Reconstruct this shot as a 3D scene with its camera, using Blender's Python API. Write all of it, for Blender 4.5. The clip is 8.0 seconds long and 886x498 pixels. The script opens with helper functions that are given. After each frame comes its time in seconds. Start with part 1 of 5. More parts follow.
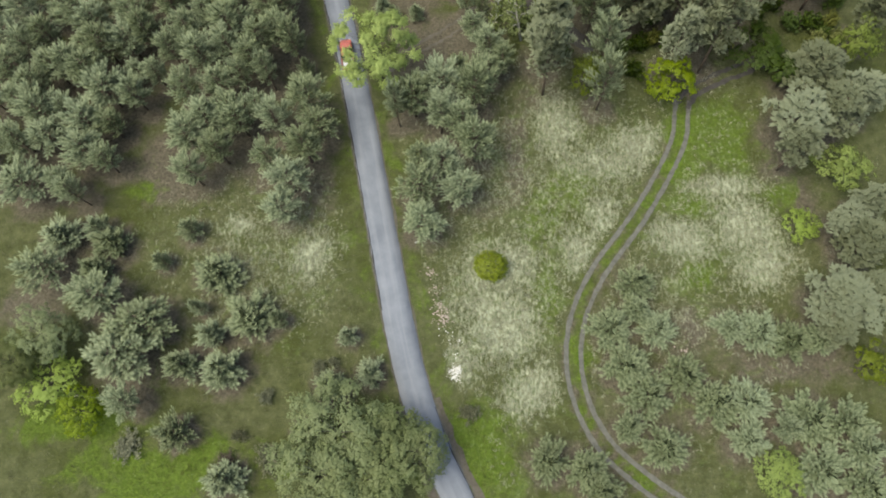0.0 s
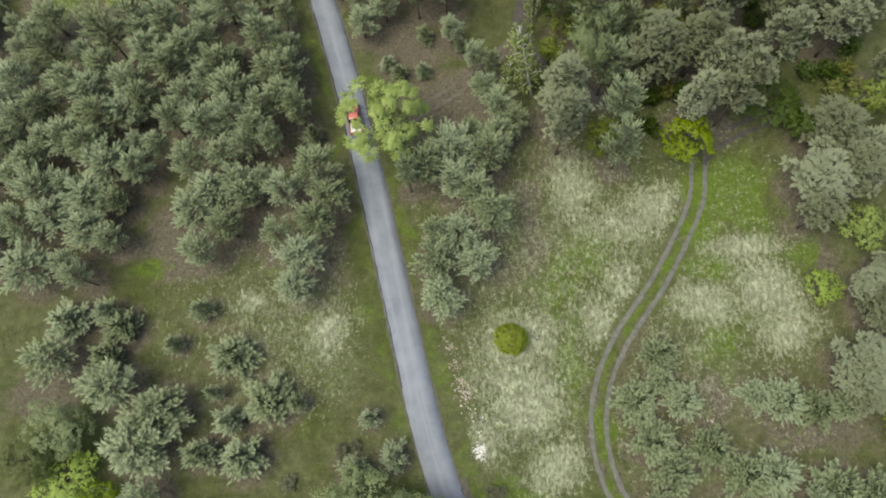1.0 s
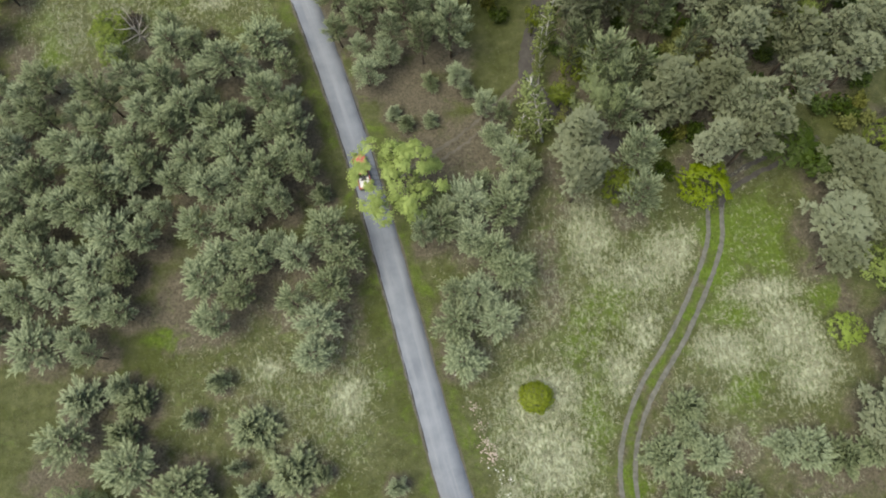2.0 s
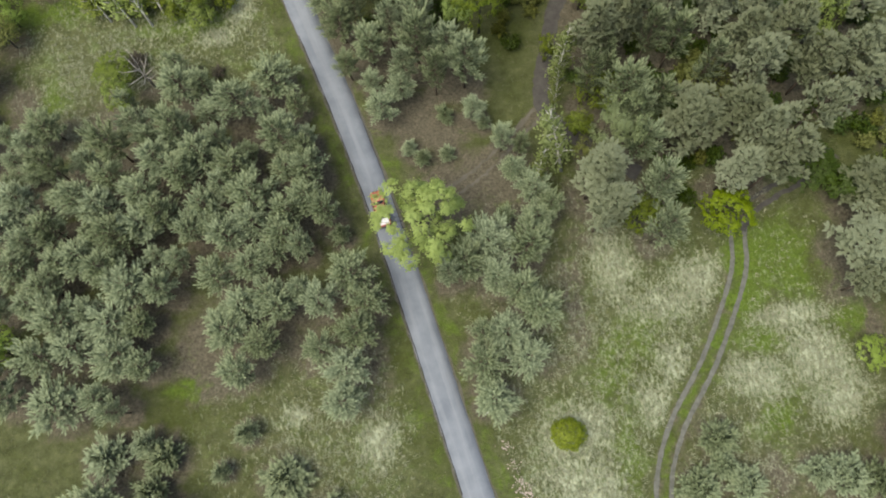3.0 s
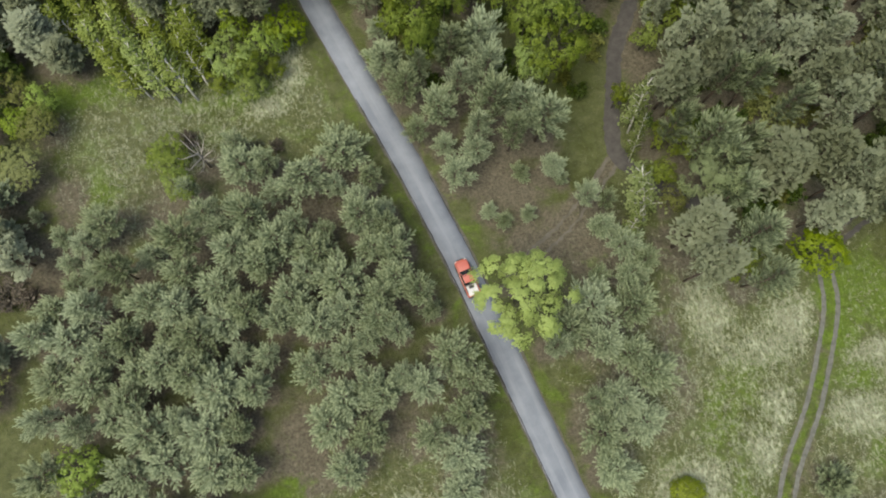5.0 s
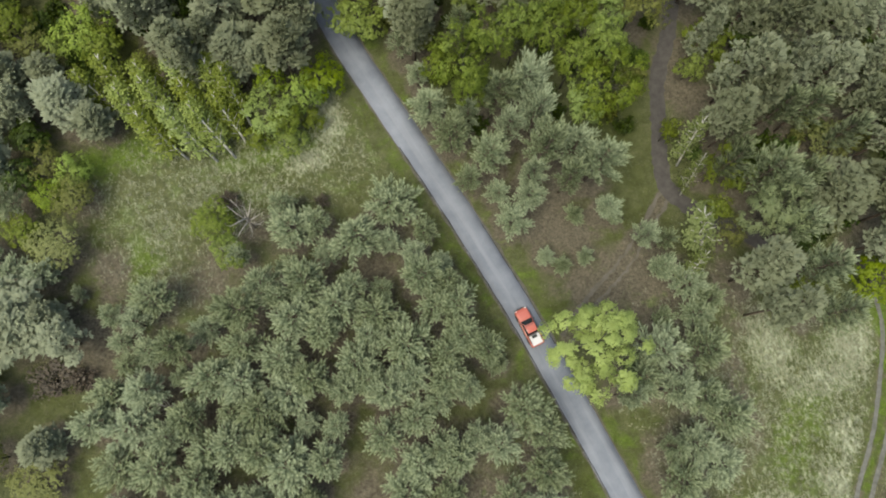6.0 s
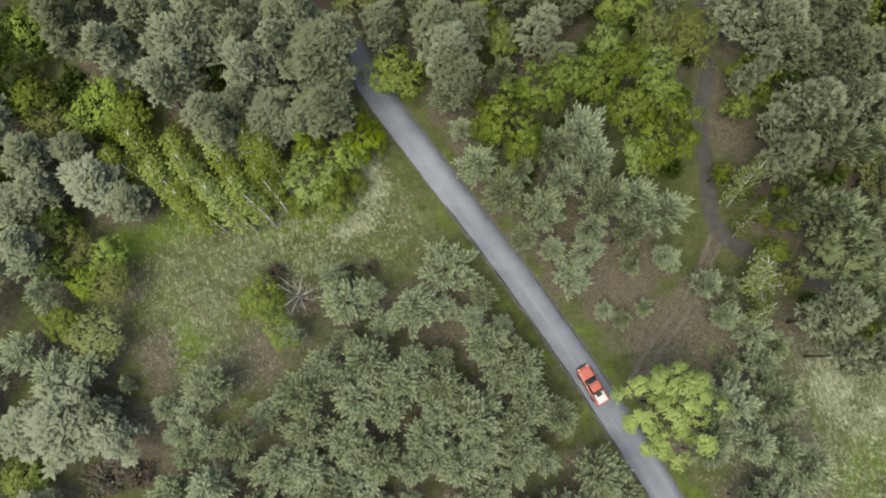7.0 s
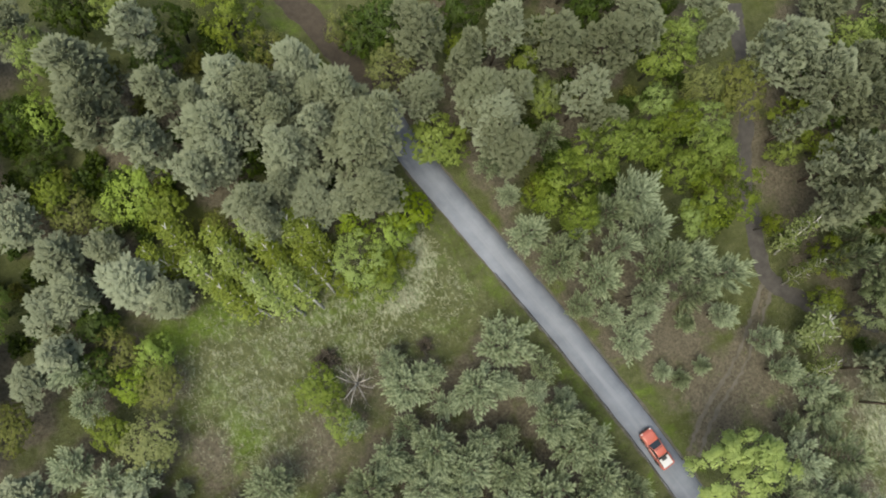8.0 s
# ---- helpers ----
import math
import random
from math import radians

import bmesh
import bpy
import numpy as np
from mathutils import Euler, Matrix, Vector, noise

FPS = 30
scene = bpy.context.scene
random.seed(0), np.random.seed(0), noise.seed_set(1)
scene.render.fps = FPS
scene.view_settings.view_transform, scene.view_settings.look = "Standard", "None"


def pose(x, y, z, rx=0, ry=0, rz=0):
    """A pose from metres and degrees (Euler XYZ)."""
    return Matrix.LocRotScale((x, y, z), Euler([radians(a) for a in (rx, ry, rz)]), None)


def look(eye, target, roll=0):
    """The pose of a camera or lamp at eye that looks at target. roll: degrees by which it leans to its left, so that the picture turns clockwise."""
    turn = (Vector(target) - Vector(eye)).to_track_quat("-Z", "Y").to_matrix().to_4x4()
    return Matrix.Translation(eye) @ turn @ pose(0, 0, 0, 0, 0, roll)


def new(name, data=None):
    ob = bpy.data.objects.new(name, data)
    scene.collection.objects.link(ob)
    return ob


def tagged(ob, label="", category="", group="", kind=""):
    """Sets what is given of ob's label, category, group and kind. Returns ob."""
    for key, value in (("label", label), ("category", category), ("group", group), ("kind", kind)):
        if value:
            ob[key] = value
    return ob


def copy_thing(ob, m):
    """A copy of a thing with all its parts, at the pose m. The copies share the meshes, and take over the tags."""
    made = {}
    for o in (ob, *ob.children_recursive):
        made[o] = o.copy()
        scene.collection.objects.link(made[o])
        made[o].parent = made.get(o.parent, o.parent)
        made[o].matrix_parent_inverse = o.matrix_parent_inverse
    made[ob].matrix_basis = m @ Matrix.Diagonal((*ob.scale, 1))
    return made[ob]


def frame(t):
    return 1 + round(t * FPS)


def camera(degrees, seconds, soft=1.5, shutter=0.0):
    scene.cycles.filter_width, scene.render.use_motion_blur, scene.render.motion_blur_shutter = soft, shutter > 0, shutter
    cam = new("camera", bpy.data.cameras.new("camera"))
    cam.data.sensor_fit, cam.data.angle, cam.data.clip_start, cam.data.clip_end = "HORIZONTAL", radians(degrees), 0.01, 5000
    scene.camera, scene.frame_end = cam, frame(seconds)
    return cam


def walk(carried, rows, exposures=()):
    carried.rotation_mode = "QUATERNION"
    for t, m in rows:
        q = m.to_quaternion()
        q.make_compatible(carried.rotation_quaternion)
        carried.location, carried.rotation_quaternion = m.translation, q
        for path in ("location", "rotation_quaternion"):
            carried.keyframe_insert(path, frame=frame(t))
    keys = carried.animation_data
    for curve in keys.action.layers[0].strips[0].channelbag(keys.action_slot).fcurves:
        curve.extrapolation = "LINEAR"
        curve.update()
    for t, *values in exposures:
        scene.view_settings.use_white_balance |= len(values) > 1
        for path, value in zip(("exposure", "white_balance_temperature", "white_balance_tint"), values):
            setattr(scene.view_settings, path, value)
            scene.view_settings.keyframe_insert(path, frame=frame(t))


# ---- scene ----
# The drone's path: seconds, place, turn.
cam = camera(64.0, 8.0, soft=1.9)
PATH = [
    (0.0, 0.00, 0.00, 92.00, 18.50, 2.28, -0.00),
    (0.5, -1.73, 6.53, 93.07, 17.56, 2.18, -1.03),
    (1.0, -3.37, 12.66, 94.01, 16.74, 2.10, -2.10),
    (1.5, -5.45, 18.63, 94.73, 15.82, 1.75, -3.54),
    (3.0, -11.70, 30.45, 95.63, 14.27, 0.92, -7.43),
    (3.5, -14.96, 33.74, 95.59, 13.97, 0.49, -8.85),
    (4.0, -18.83, 36.94, 95.45, 13.74, -0.12, -10.22),
    (4.5, -23.25, 40.83, 95.31, 13.39, -0.84, -11.64),
    (6.0, -36.21, 58.02, 94.55, 11.53, -2.98, -17.19),
    (6.5, -39.89, 64.69, 93.81, 11.03, -3.79, -19.10),
    (7.0, -42.76, 72.08, 93.08, 10.20, -4.54, -20.93),
    (7.5, -45.53, 80.36, 92.20, 9.34, -5.58, -22.93),
    (8.0, -47.75, 87.88, 91.13, 8.71, -6.57, -24.73),
]
walk(cam, [(t, pose(x, y, z, rx, ry, rz)) for t, x, y, z, rx, ry, rz in PATH], [(0.0, 0.85, 7200, 0), (8.0, 0.85, 7200, 0)])

# ---- light: a bright overcast sky with a veiled sun ----
SUN_HEIGHT, SUN_TURN = 66.0, 250.0
world = bpy.data.worlds.new("overcast_sky")
scene.world = world
world.use_nodes = True
wn = world.node_tree.nodes
sky = wn.new("ShaderNodeTexSky")
sky.sky_type, sky.sun_disc = "NISHITA", False
sky.sun_elevation, sky.sun_rotation = radians(SUN_HEIGHT), radians(SUN_TURN)
sky.air_density, sky.dust_density, sky.ozone_density = 1.0, 4.0, 1.0
wn["Background"].inputs["Strength"].default_value = 0.15
world.node_tree.links.new(sky.outputs["Color"], wn["Background"].inputs["Color"])
sun = new("sun", bpy.data.lights.new("sun", "SUN"))
sun.data.energy, sun.data.angle, sun.data.color = 1.6, radians(35), (1.0, 0.97, 0.92)
sun_from = Vector((math.sin(radians(SUN_TURN)) * math.cos(radians(SUN_HEIGHT)), math.cos(radians(SUN_TURN)) * math.cos(radians(SUN_HEIGHT)), math.sin(radians(SUN_HEIGHT))))
sun.matrix_world = look(sun_from * 200, (0, 0, 0))


# ---- materials ----
def nodes_of(name):
    m = bpy.data.materials.new(name)
    m.use_nodes = True
    return m, m.node_tree.nodes, m.node_tree.links, m.node_tree.nodes["Principled BSDF"]


def mixed(nt, a, b, factor, mode="MIX"):
    """A colour mix; a, b and factor may be sockets or values."""
    n = nt.nodes.new("ShaderNodeMix")
    n.data_type, n.blend_type = "RGBA", mode
    for socket, value in ((n.inputs[0], factor), (n.inputs[6], a), (n.inputs[7], b)):
        if isinstance(value, bpy.types.NodeSocket):
            nt.links.new(value, socket)
        else:
            socket.default_value = value if isinstance(value, float) else (*value, 1.0)
    return n.outputs[2]


def noise_at(nt, scale, detail=4.0, rough=0.6, space="Object", stretch=None, swirl=0.0):
    tex = nt.nodes.new("ShaderNodeTexNoise")
    tex.inputs["Distortion"].default_value = swirl
    tex.inputs["Scale"].default_value, tex.inputs["Detail"].default_value, tex.inputs["Roughness"].default_value = scale, detail, rough
    co = nt.nodes.new("ShaderNodeTexCoord").outputs[space]
    if stretch:
        mp = nt.nodes.new("ShaderNodeMapping")
        mp.inputs["Scale"].default_value, mp.inputs["Rotation"].default_value = stretch[0], stretch[1]
        nt.links.new(co, mp.inputs["Vector"])
        co = mp.outputs["Vector"]
    nt.links.new(co, tex.inputs["Vector"])
    return tex.outputs["Fac"]


def ramp(nt, fac, low, high):
    n = nt.nodes.new("ShaderNodeMapRange")
    n.inputs["From Min"].default_value, n.inputs["From Max"].default_value = low, high
    nt.links.new(fac, n.inputs["Value"])
    return n.outputs["Result"]


def bumped(nt, bsdf, fac, strength, distance):
    b = nt.nodes.new("ShaderNodeBump")
    b.inputs["Strength"].default_value, b.inputs["Distance"].default_value = strength, distance
    nt.links.new(fac, b.inputs["Height"])
    nt.links.new(b.outputs["Normal"], bsdf.inputs["Normal"])


def foliage(name, dark, mid, pale, glow=0.25, patch=0.9, rough=0.6, fleck=1.35, fresh=None):
    """Leaves or needles: the colour varies by tree, by clump and by leaf; light passes through."""
    m, nodes, links, bsdf = nodes_of(name)
    nt = m.node_tree
    island = nodes.new("ShaderNodeNewGeometry").outputs["Random Per Island"]
    tree = nodes.new("ShaderNodeObjectInfo").outputs["Random"]
    clump = ramp(nt, noise_at(nt, patch, 3.0), 0.36, 0.64)
    col = mixed(nt, dark, mid, clump)
    col = mixed(nt, col, pale, ramp(nt, island, 0.35, fleck))
    # Pale new shoots; the colour also paints lit tips over a shaded crown inside.
    if fresh:
        growth_light = nodes.new("ShaderNodeAttribute")
        growth_light.attribute_name = "growth_light"
        col = mixed(nt, col, fresh, ramp(nt, growth_light.outputs["Fac"], 0.35, 1.25))
    col = mixed(nt, col, mixed(nt, mid, pale, 0.5), ramp(nt, tree, 0.3, 2.2))
    tone = nodes.new("ShaderNodeHueSaturation")
    for socket, low, high in (("Value", 0.74, 1.22), ("Saturation", 1.16, 0.88), ("Hue", 0.490, 0.507)):
        spread = nodes.new("ShaderNodeMapRange")
        spread.inputs["To Min"].default_value, spread.inputs["To Max"].default_value = low, high
        links.new(tree, spread.inputs["Value"])
        links.new(spread.outputs["Result"], tone.inputs[socket])
    links.new(col, tone.inputs["Color"])
    col = tone.outputs["Color"]
    links.new(col, bsdf.inputs["Base Color"])
    bsdf.inputs["Roughness"].default_value = rough
    bsdf.inputs["Specular IOR Level"].default_value = 0.3
    thin = nodes.new("ShaderNodeBsdfTranslucent")
    links.new(col, thin.inputs["Color"])
    both = nodes.new("ShaderNodeMixShader")
    both.inputs[0].default_value = glow
    links.new(bsdf.outputs[0], both.inputs[1])
    links.new(thin.outputs[0], both.inputs[2])
    links.new(both.outputs[0], nodes["Material Output"].inputs["Surface"])
    return m


def barky(name, dark, pale, scale=6.0, rough=0.85):
    m, nodes, links, bsdf = nodes_of(name)
    nt = m.node_tree
    fac = noise_at(nt, scale, 6.0, 0.7, stretch=((1, 1, 0.3), (0, 0, 0)))
    links.new(mixed(nt, dark, pale, ramp(nt, fac, 0.35, 0.65)), bsdf.inputs["Base Color"])
    bsdf.inputs["Roughness"].default_value = rough
    bumped(nt, bsdf, fac, 0.5, 0.03)
    return m


def paint(name, colour, rough=0.4, metal=0.0, coat=0.0, grime=0.08):
    m, nodes, links, bsdf = nodes_of(name)
    nt = m.node_tree
    dirt = ramp(nt, noise_at(nt, 3.0, 5.0), 0.4, 0.8)
    worn = tuple(c * (1 - grime) + 0.2 * grime for c in colour)
    links.new(mixed(nt, colour, worn, dirt), bsdf.inputs["Base Color"])
    bsdf.inputs["Roughness"].default_value, bsdf.inputs["Metallic"].default_value = rough, metal
    bsdf.inputs["Coat Weight"].default_value = coat
    bsdf.inputs["Coat Roughness"].default_value = 0.08
    return m


PINE = foliage("young_pine_needles", (0.056, 0.077, 0.039), (0.108, 0.138, 0.072), (0.180, 0.215, 0.121), 0.18, 0.8, fleck=1.5, fresh=(0.370, 0.435, 0.268))
SILVER = foliage("tall_pine_needles", (0.180, 0.207, 0.130), (0.232, 0.262, 0.168), (0.278, 0.307, 0.205), 0.46, 0.35, fleck=4.0, fresh=(0.315, 0.350, 0.238))
GREEN = foliage("fresh_green_leaves", (0.080, 0.120, 0.018), (0.155, 0.212, 0.038), (0.275, 0.340, 0.085), 0.32, 0.5, fleck=1.6)
BRIGHT = foliage("bright_green_leaves", (0.116, 0.177, 0.012), (0.181, 0.253, 0.024), (0.272, 0.339, 0.054), 0.32, 0.9, fleck=2.2)
DEEP = foliage("deep_green_leaves", (0.020, 0.038, 0.002), (0.040, 0.071, 0.004), (0.076, 0.115, 0.011), 0.25, 0.8, fleck=2.2)
YELLOW = foliage("yellow_green_leaves", (0.108, 0.149, 0.023), (0.167, 0.218, 0.039), (0.244, 0.292, 0.074), 0.32, 0.8, fleck=2.2)
BUDDING = foliage("budding_olive_leaves", (0.101, 0.113, 0.027), (0.151, 0.167, 0.044), (0.222, 0.242, 0.080), 0.3, 0.7, fleck=2.2)
LIME = foliage("lime_leaves", (0.125, 0.172, 0.026), (0.232, 0.294, 0.060), (0.345, 0.402, 0.110), 0.36, 0.6, fleck=1.8)
BIRCH = foliage("birch_leaves", (0.153, 0.203, 0.037), (0.224, 0.279, 0.060), (0.300, 0.359, 0.106), 0.4, 0.8, fleck=2.2)
SAGE = foliage("sage_green_leaves", (0.095, 0.122, 0.045), (0.155, 0.190, 0.078), (0.240, 0.275, 0.135), 0.3, 0.5, fleck=1.8)
SHRUB = foliage("grey_shrub_leaves", (0.070, 0.078, 0.045), (0.125, 0.132, 0.080), (0.190, 0.195, 0.130), 0.25, 1.2)
BROWN = foliage("brown_twigs", (0.0378, 0.0294, 0.021), (0.063, 0.0504, 0.0378), (0.1008, 0.084, 0.0651), 0.1, 1.2)
BALL = foliage("round_bush_leaves", (0.092, 0.122, 0.005), (0.146, 0.184, 0.008), (0.210, 0.250, 0.02), 0.25, 2.0)
PINE_BARK = barky("pine_bark", (0.050, 0.038, 0.030), (0.150, 0.108, 0.080))
GREY_BARK = barky("grey_bark", (0.0294, 0.0252, 0.021), (0.084, 0.0756, 0.063))
WHITE_BARK = barky("birch_bark", (0.26, 0.25, 0.225), (0.56, 0.545, 0.51), 3.0)
PALE_BIRCH = foliage("pale_birch_leaves", (0.135, 0.175, 0.058), (0.190, 0.235, 0.088), (0.265, 0.305, 0.140), 0.36, 0.8, fleck=2.2)
DEAD_WOOD = barky("dead_wood", (0.18, 0.165, 0.15), (0.40, 0.375, 0.345), 4.0)
STONE = paint("white_rubble", (0.60, 0.59, 0.58), 0.9, grime=0.3)
PINKISH = paint("pinkish_rubble", (0.36, 0.29, 0.27), 0.9, grime=0.3)


def ground_material():
    """Grassland: the mesh's own layer says how dry (red), lush (green) or bare (blue) each spot grows."""
    m, nodes, links, bsdf = nodes_of("meadow")
    nt = m.node_tree
    zone = nodes.new("ShaderNodeVertexColor")
    zone.layer_name = "cover"
    split = nodes.new("ShaderNodeSeparateColor")
    links.new(zone.outputs["Color"], split.inputs[0])
    fine, mid, broad = noise_at(nt, 2.6, 6.0, 0.72), noise_at(nt, 0.55, 5.0, 0.65), noise_at(nt, 0.09, 4.0, 0.6)
    blades = noise_at(nt, 1.5, 5.0, 0.7, stretch=((1.5, 0.7, 1), (0, 0, 0.35)), swirl=0.5)
    patchy = ramp(nt, noise_at(nt, 0.26, 9.0, 0.72, swirl=0.6), 0.27, 0.73)

    def spotted(pattern, channel, gain, low, high):
        """More and more of the pattern as the cover thickens."""
        a = nodes.new("ShaderNodeMath")
        a.operation = "MULTIPLY_ADD"
        links.new(split.outputs[channel], a.inputs[0])
        a.inputs[1].default_value = gain
        links.new(pattern, a.inputs[2])
        return ramp(nt, a.outputs[0], low, high)

    def strokes(scale, swirl, width):
        """Thin curling lines: lying stalks."""
        n = nodes.new("ShaderNodeMath")
        n.operation = "SUBTRACT"
        links.new(noise_at(nt, scale, 3.0, 0.6, swirl=swirl), n.inputs[0])
        n.inputs[1].default_value = 0.5
        a = nodes.new("ShaderNodeMath")
        a.operation = "ABSOLUTE"
        links.new(n.outputs[0], a.inputs[0])
        return ramp(nt, a.outputs[0], width, 0.0)

    base = mixed(nt, (0.058, 0.064, 0.028), (0.101, 0.106, 0.053), ramp(nt, mid, 0.35, 0.68))
    base = mixed(nt, base, (0.058, 0.067, 0.022), ramp(nt, broad, 0.46, 0.66))
    wisps, furrows = strokes(0.378, 0.21, 0.021), strokes(0.0924, 0.378, 0.0105)
    base = mixed(nt, base, (0.0966, 0.0945, 0.0588), ramp(nt, blades, 0.62, 0.90))
    litter = mixed(nt, (0.060, 0.049, 0.037), (0.126, 0.111, 0.088), ramp(nt, fine, 0.34, 0.64))
    col = mixed(nt, base, litter, spotted(mid, "Blue", 0.72, 0.68, 1.02))
    green = mixed(nt, (0.056, 0.087, 0.011), (0.108, 0.148, 0.032), ramp(nt, fine, 0.32, 0.68))
    col = mixed(nt, col, green, spotted(patchy, "Green", 0.95, 0.74, 1.12))
    straw = mixed(nt, (0.074, 0.090, 0.036), (0.136, 0.153, 0.084), ramp(nt, fine, 0.36, 0.64))
    col = mixed(nt, col, straw, spotted(patchy, "Red", 0.62, 0.75, 1.20))
    col = mixed(nt, col, (0.0483, 0.0504, 0.0189), spotted(furrows, "Red", 0.5, 0.75, 2.4))
    col = mixed(nt, col, (0.325, 0.335, 0.252), spotted(blades, "Red", 0.30, 0.64, 0.88))
    col = mixed(nt, col, (0.320, 0.335, 0.256), spotted(wisps, "Red", 1.0, 0.80, 2.7))
    col = mixed(nt, col, mixed(nt, (0.59, 0.63, 0.57), (1.18, 1.215, 1.15), ramp(nt, noise_at(nt, 0.9, 8.0, 0.8), 0.34, 0.66)), 0.75, "MULTIPLY")
    links.new(col, bsdf.inputs["Base Color"])
    bsdf.inputs["Roughness"].default_value = 0.95
    bsdf.inputs["Specular IOR Level"].default_value = 0.1
    bumped(nt, bsdf, fine, 0.8, 0.25)
    return m


def asphalt():
    m, nodes, links, bsdf = nodes_of("worn_asphalt")
    nt = m.node_tree
    grain, stain = noise_at(nt, 9.0, 6.0, 0.7), noise_at(nt, 0.28, 4.0, 0.6)
    along = noise_at(nt, 1.0, 3.0, 0.6, "UV", ((5.0, 0.04, 1), (0, 0, 0)))
    col = mixed(nt, (0.128, 0.142, 0.174), (0.182, 0.198, 0.234), ramp(nt, stain, 0.35, 0.68))
    col = mixed(nt, col, (0.225, 0.240, 0.275), ramp(nt, along, 0.48, 0.85))
    col = mixed(nt, col, (0.070, 0.076, 0.092), ramp(nt, grain, 0.56, 1.1))
    links.new(col, bsdf.inputs["Base Color"])
    bsdf.inputs["Roughness"].default_value = 0.85
    bsdf.inputs["Specular IOR Level"].default_value = 0.25
    bumped(nt, bsdf, grain, 0.3, 0.02)
    return m


def earth(name, dark, pale, scale=1.2):
    m, nodes, links, bsdf = nodes_of(name)
    nt = m.node_tree
    fac = noise_at(nt, scale, 6.0, 0.7)
    links.new(mixed(nt, dark, pale, ramp(nt, fac, 0.34, 0.66)), bsdf.inputs["Base Color"])
    bsdf.inputs["Roughness"].default_value = 0.95
    bumped(nt, bsdf, fac, 0.6, 0.06)
    return m


MEADOW, ASPHALT = ground_material(), asphalt()
PATCH = earth("dark_road_patch", (0.0504, 0.0546, 0.063), (0.0798, 0.084, 0.0966), 3.0)
SEAM = earth("tar_seam", (0.0189, 0.0189, 0.021), (0.0378, 0.0378, 0.042), 3.0)
LANE_BROWN = earth("brown_lane_surface", (0.0315, 0.0244, 0.0176), (0.0567, 0.0454, 0.0336), 1.0)
BROWN_EDGE = earth("brown_road_edge", (0.0546, 0.047, 0.037), (0.0966, 0.0861, 0.0714), 1.2)
SAND = earth("sandy_ruts", (0.068, 0.069, 0.060), (0.120, 0.120, 0.108), 1.4)
DIRT = earth("dark_dirt_track", (0.0357, 0.0328, 0.0315), (0.063, 0.058, 0.0546), 0.9)
SHOULDER = earth("gravel_shoulder", (0.0504, 0.0483, 0.0357), (0.0924, 0.0861, 0.0714), 1.6)
FAINT = earth("faint_wheel_marks", (0.066, 0.059, 0.046), (0.104, 0.096, 0.080), 0.8)


# ---- mesh tools ----
def mesh_of(name, verts, faces, material, smooth=False):
    me = bpy.data.meshes.new(name)
    me.from_pydata([tuple(v) for v in verts], [], faces)
    me.materials.append(material)
    if smooth:
        me.polygons.foreach_set("use_smooth", [True] * len(me.polygons))
    me.update()
    return me


def part(name, data, parent=None, label=""):
    """Links a mesh as one object under a thing or under a part."""
    ob = new(name, data)
    ob.parent = parent
    return tagged(ob, label)


class Soup:
    """Collects loose faces for one mesh."""

    def __init__(self):
        self.v, self.f = [], []

    def face(self, *points):
        n = len(self.v)
        self.v += points
        self.f.append(tuple(range(n, n + len(points))))

    def tube(self, points, radii, sides=5):
        n = len(self.v)
        for i, (p, r) in enumerate(zip(points, radii)):
            ahead = (points[min(i + 1, len(points) - 1)] - points[max(i - 1, 0)]).normalized()
            side = ahead.orthogonal().normalized()
            up = ahead.cross(side)
            self.v += [p + r * (math.cos(a) * side + math.sin(a) * up) for a in (2 * math.pi * k / sides for k in range(sides))]
        for i in range(len(points) - 1):
            for k in range(sides):
                a, b = n + i * sides + k, n + i * sides + (k + 1) % sides
                self.f.append((a, b, b + sides, a + sides))
        self.f.append(tuple(range(n, n + sides))[::-1])
        self.f.append(tuple(range(n + (len(points) - 1) * sides, n + len(points) * sides)))

    def mesh(self, name, material, smooth=False):
        return mesh_of(name, self.v, self.f, material, smooth)


class Leafage:
    """Collects blades of one crown; each carries the soft outward normal of its tuft and a value for pale young shoots
    that also paints lit tips.
    """

    def __init__(self):
        self.v, self.n, self.g = [], [], []

    def blade(self, a, b, c, normal, growth_light=(0.0, 0.0, 0.0)):
        if (b - a).cross(c - a).dot(normal) < 0:
            a, c = c, a
            growth_light = growth_light[::-1]
        self.v += [a, b, c]
        self.n += [normal, normal, normal]
        self.g += growth_light

    def mesh(self, name, material):
        count = len(self.v) // 3
        me = mesh_of(name, self.v, [(3 * i, 3 * i + 1, 3 * i + 2) for i in range(count)], material, True)
        me.attributes.new("growth_light", "FLOAT", "POINT").data.foreach_set("value", self.g)
        me.normals_split_custom_set_from_vertices([tuple(n.normalized()) for n in self.n])
        return me


def aim(azimuth, rise):
    return Vector((math.cos(azimuth) * math.cos(rise), math.sin(azimuth) * math.cos(rise), math.sin(rise)))


UP = Vector((0, 0, 1))


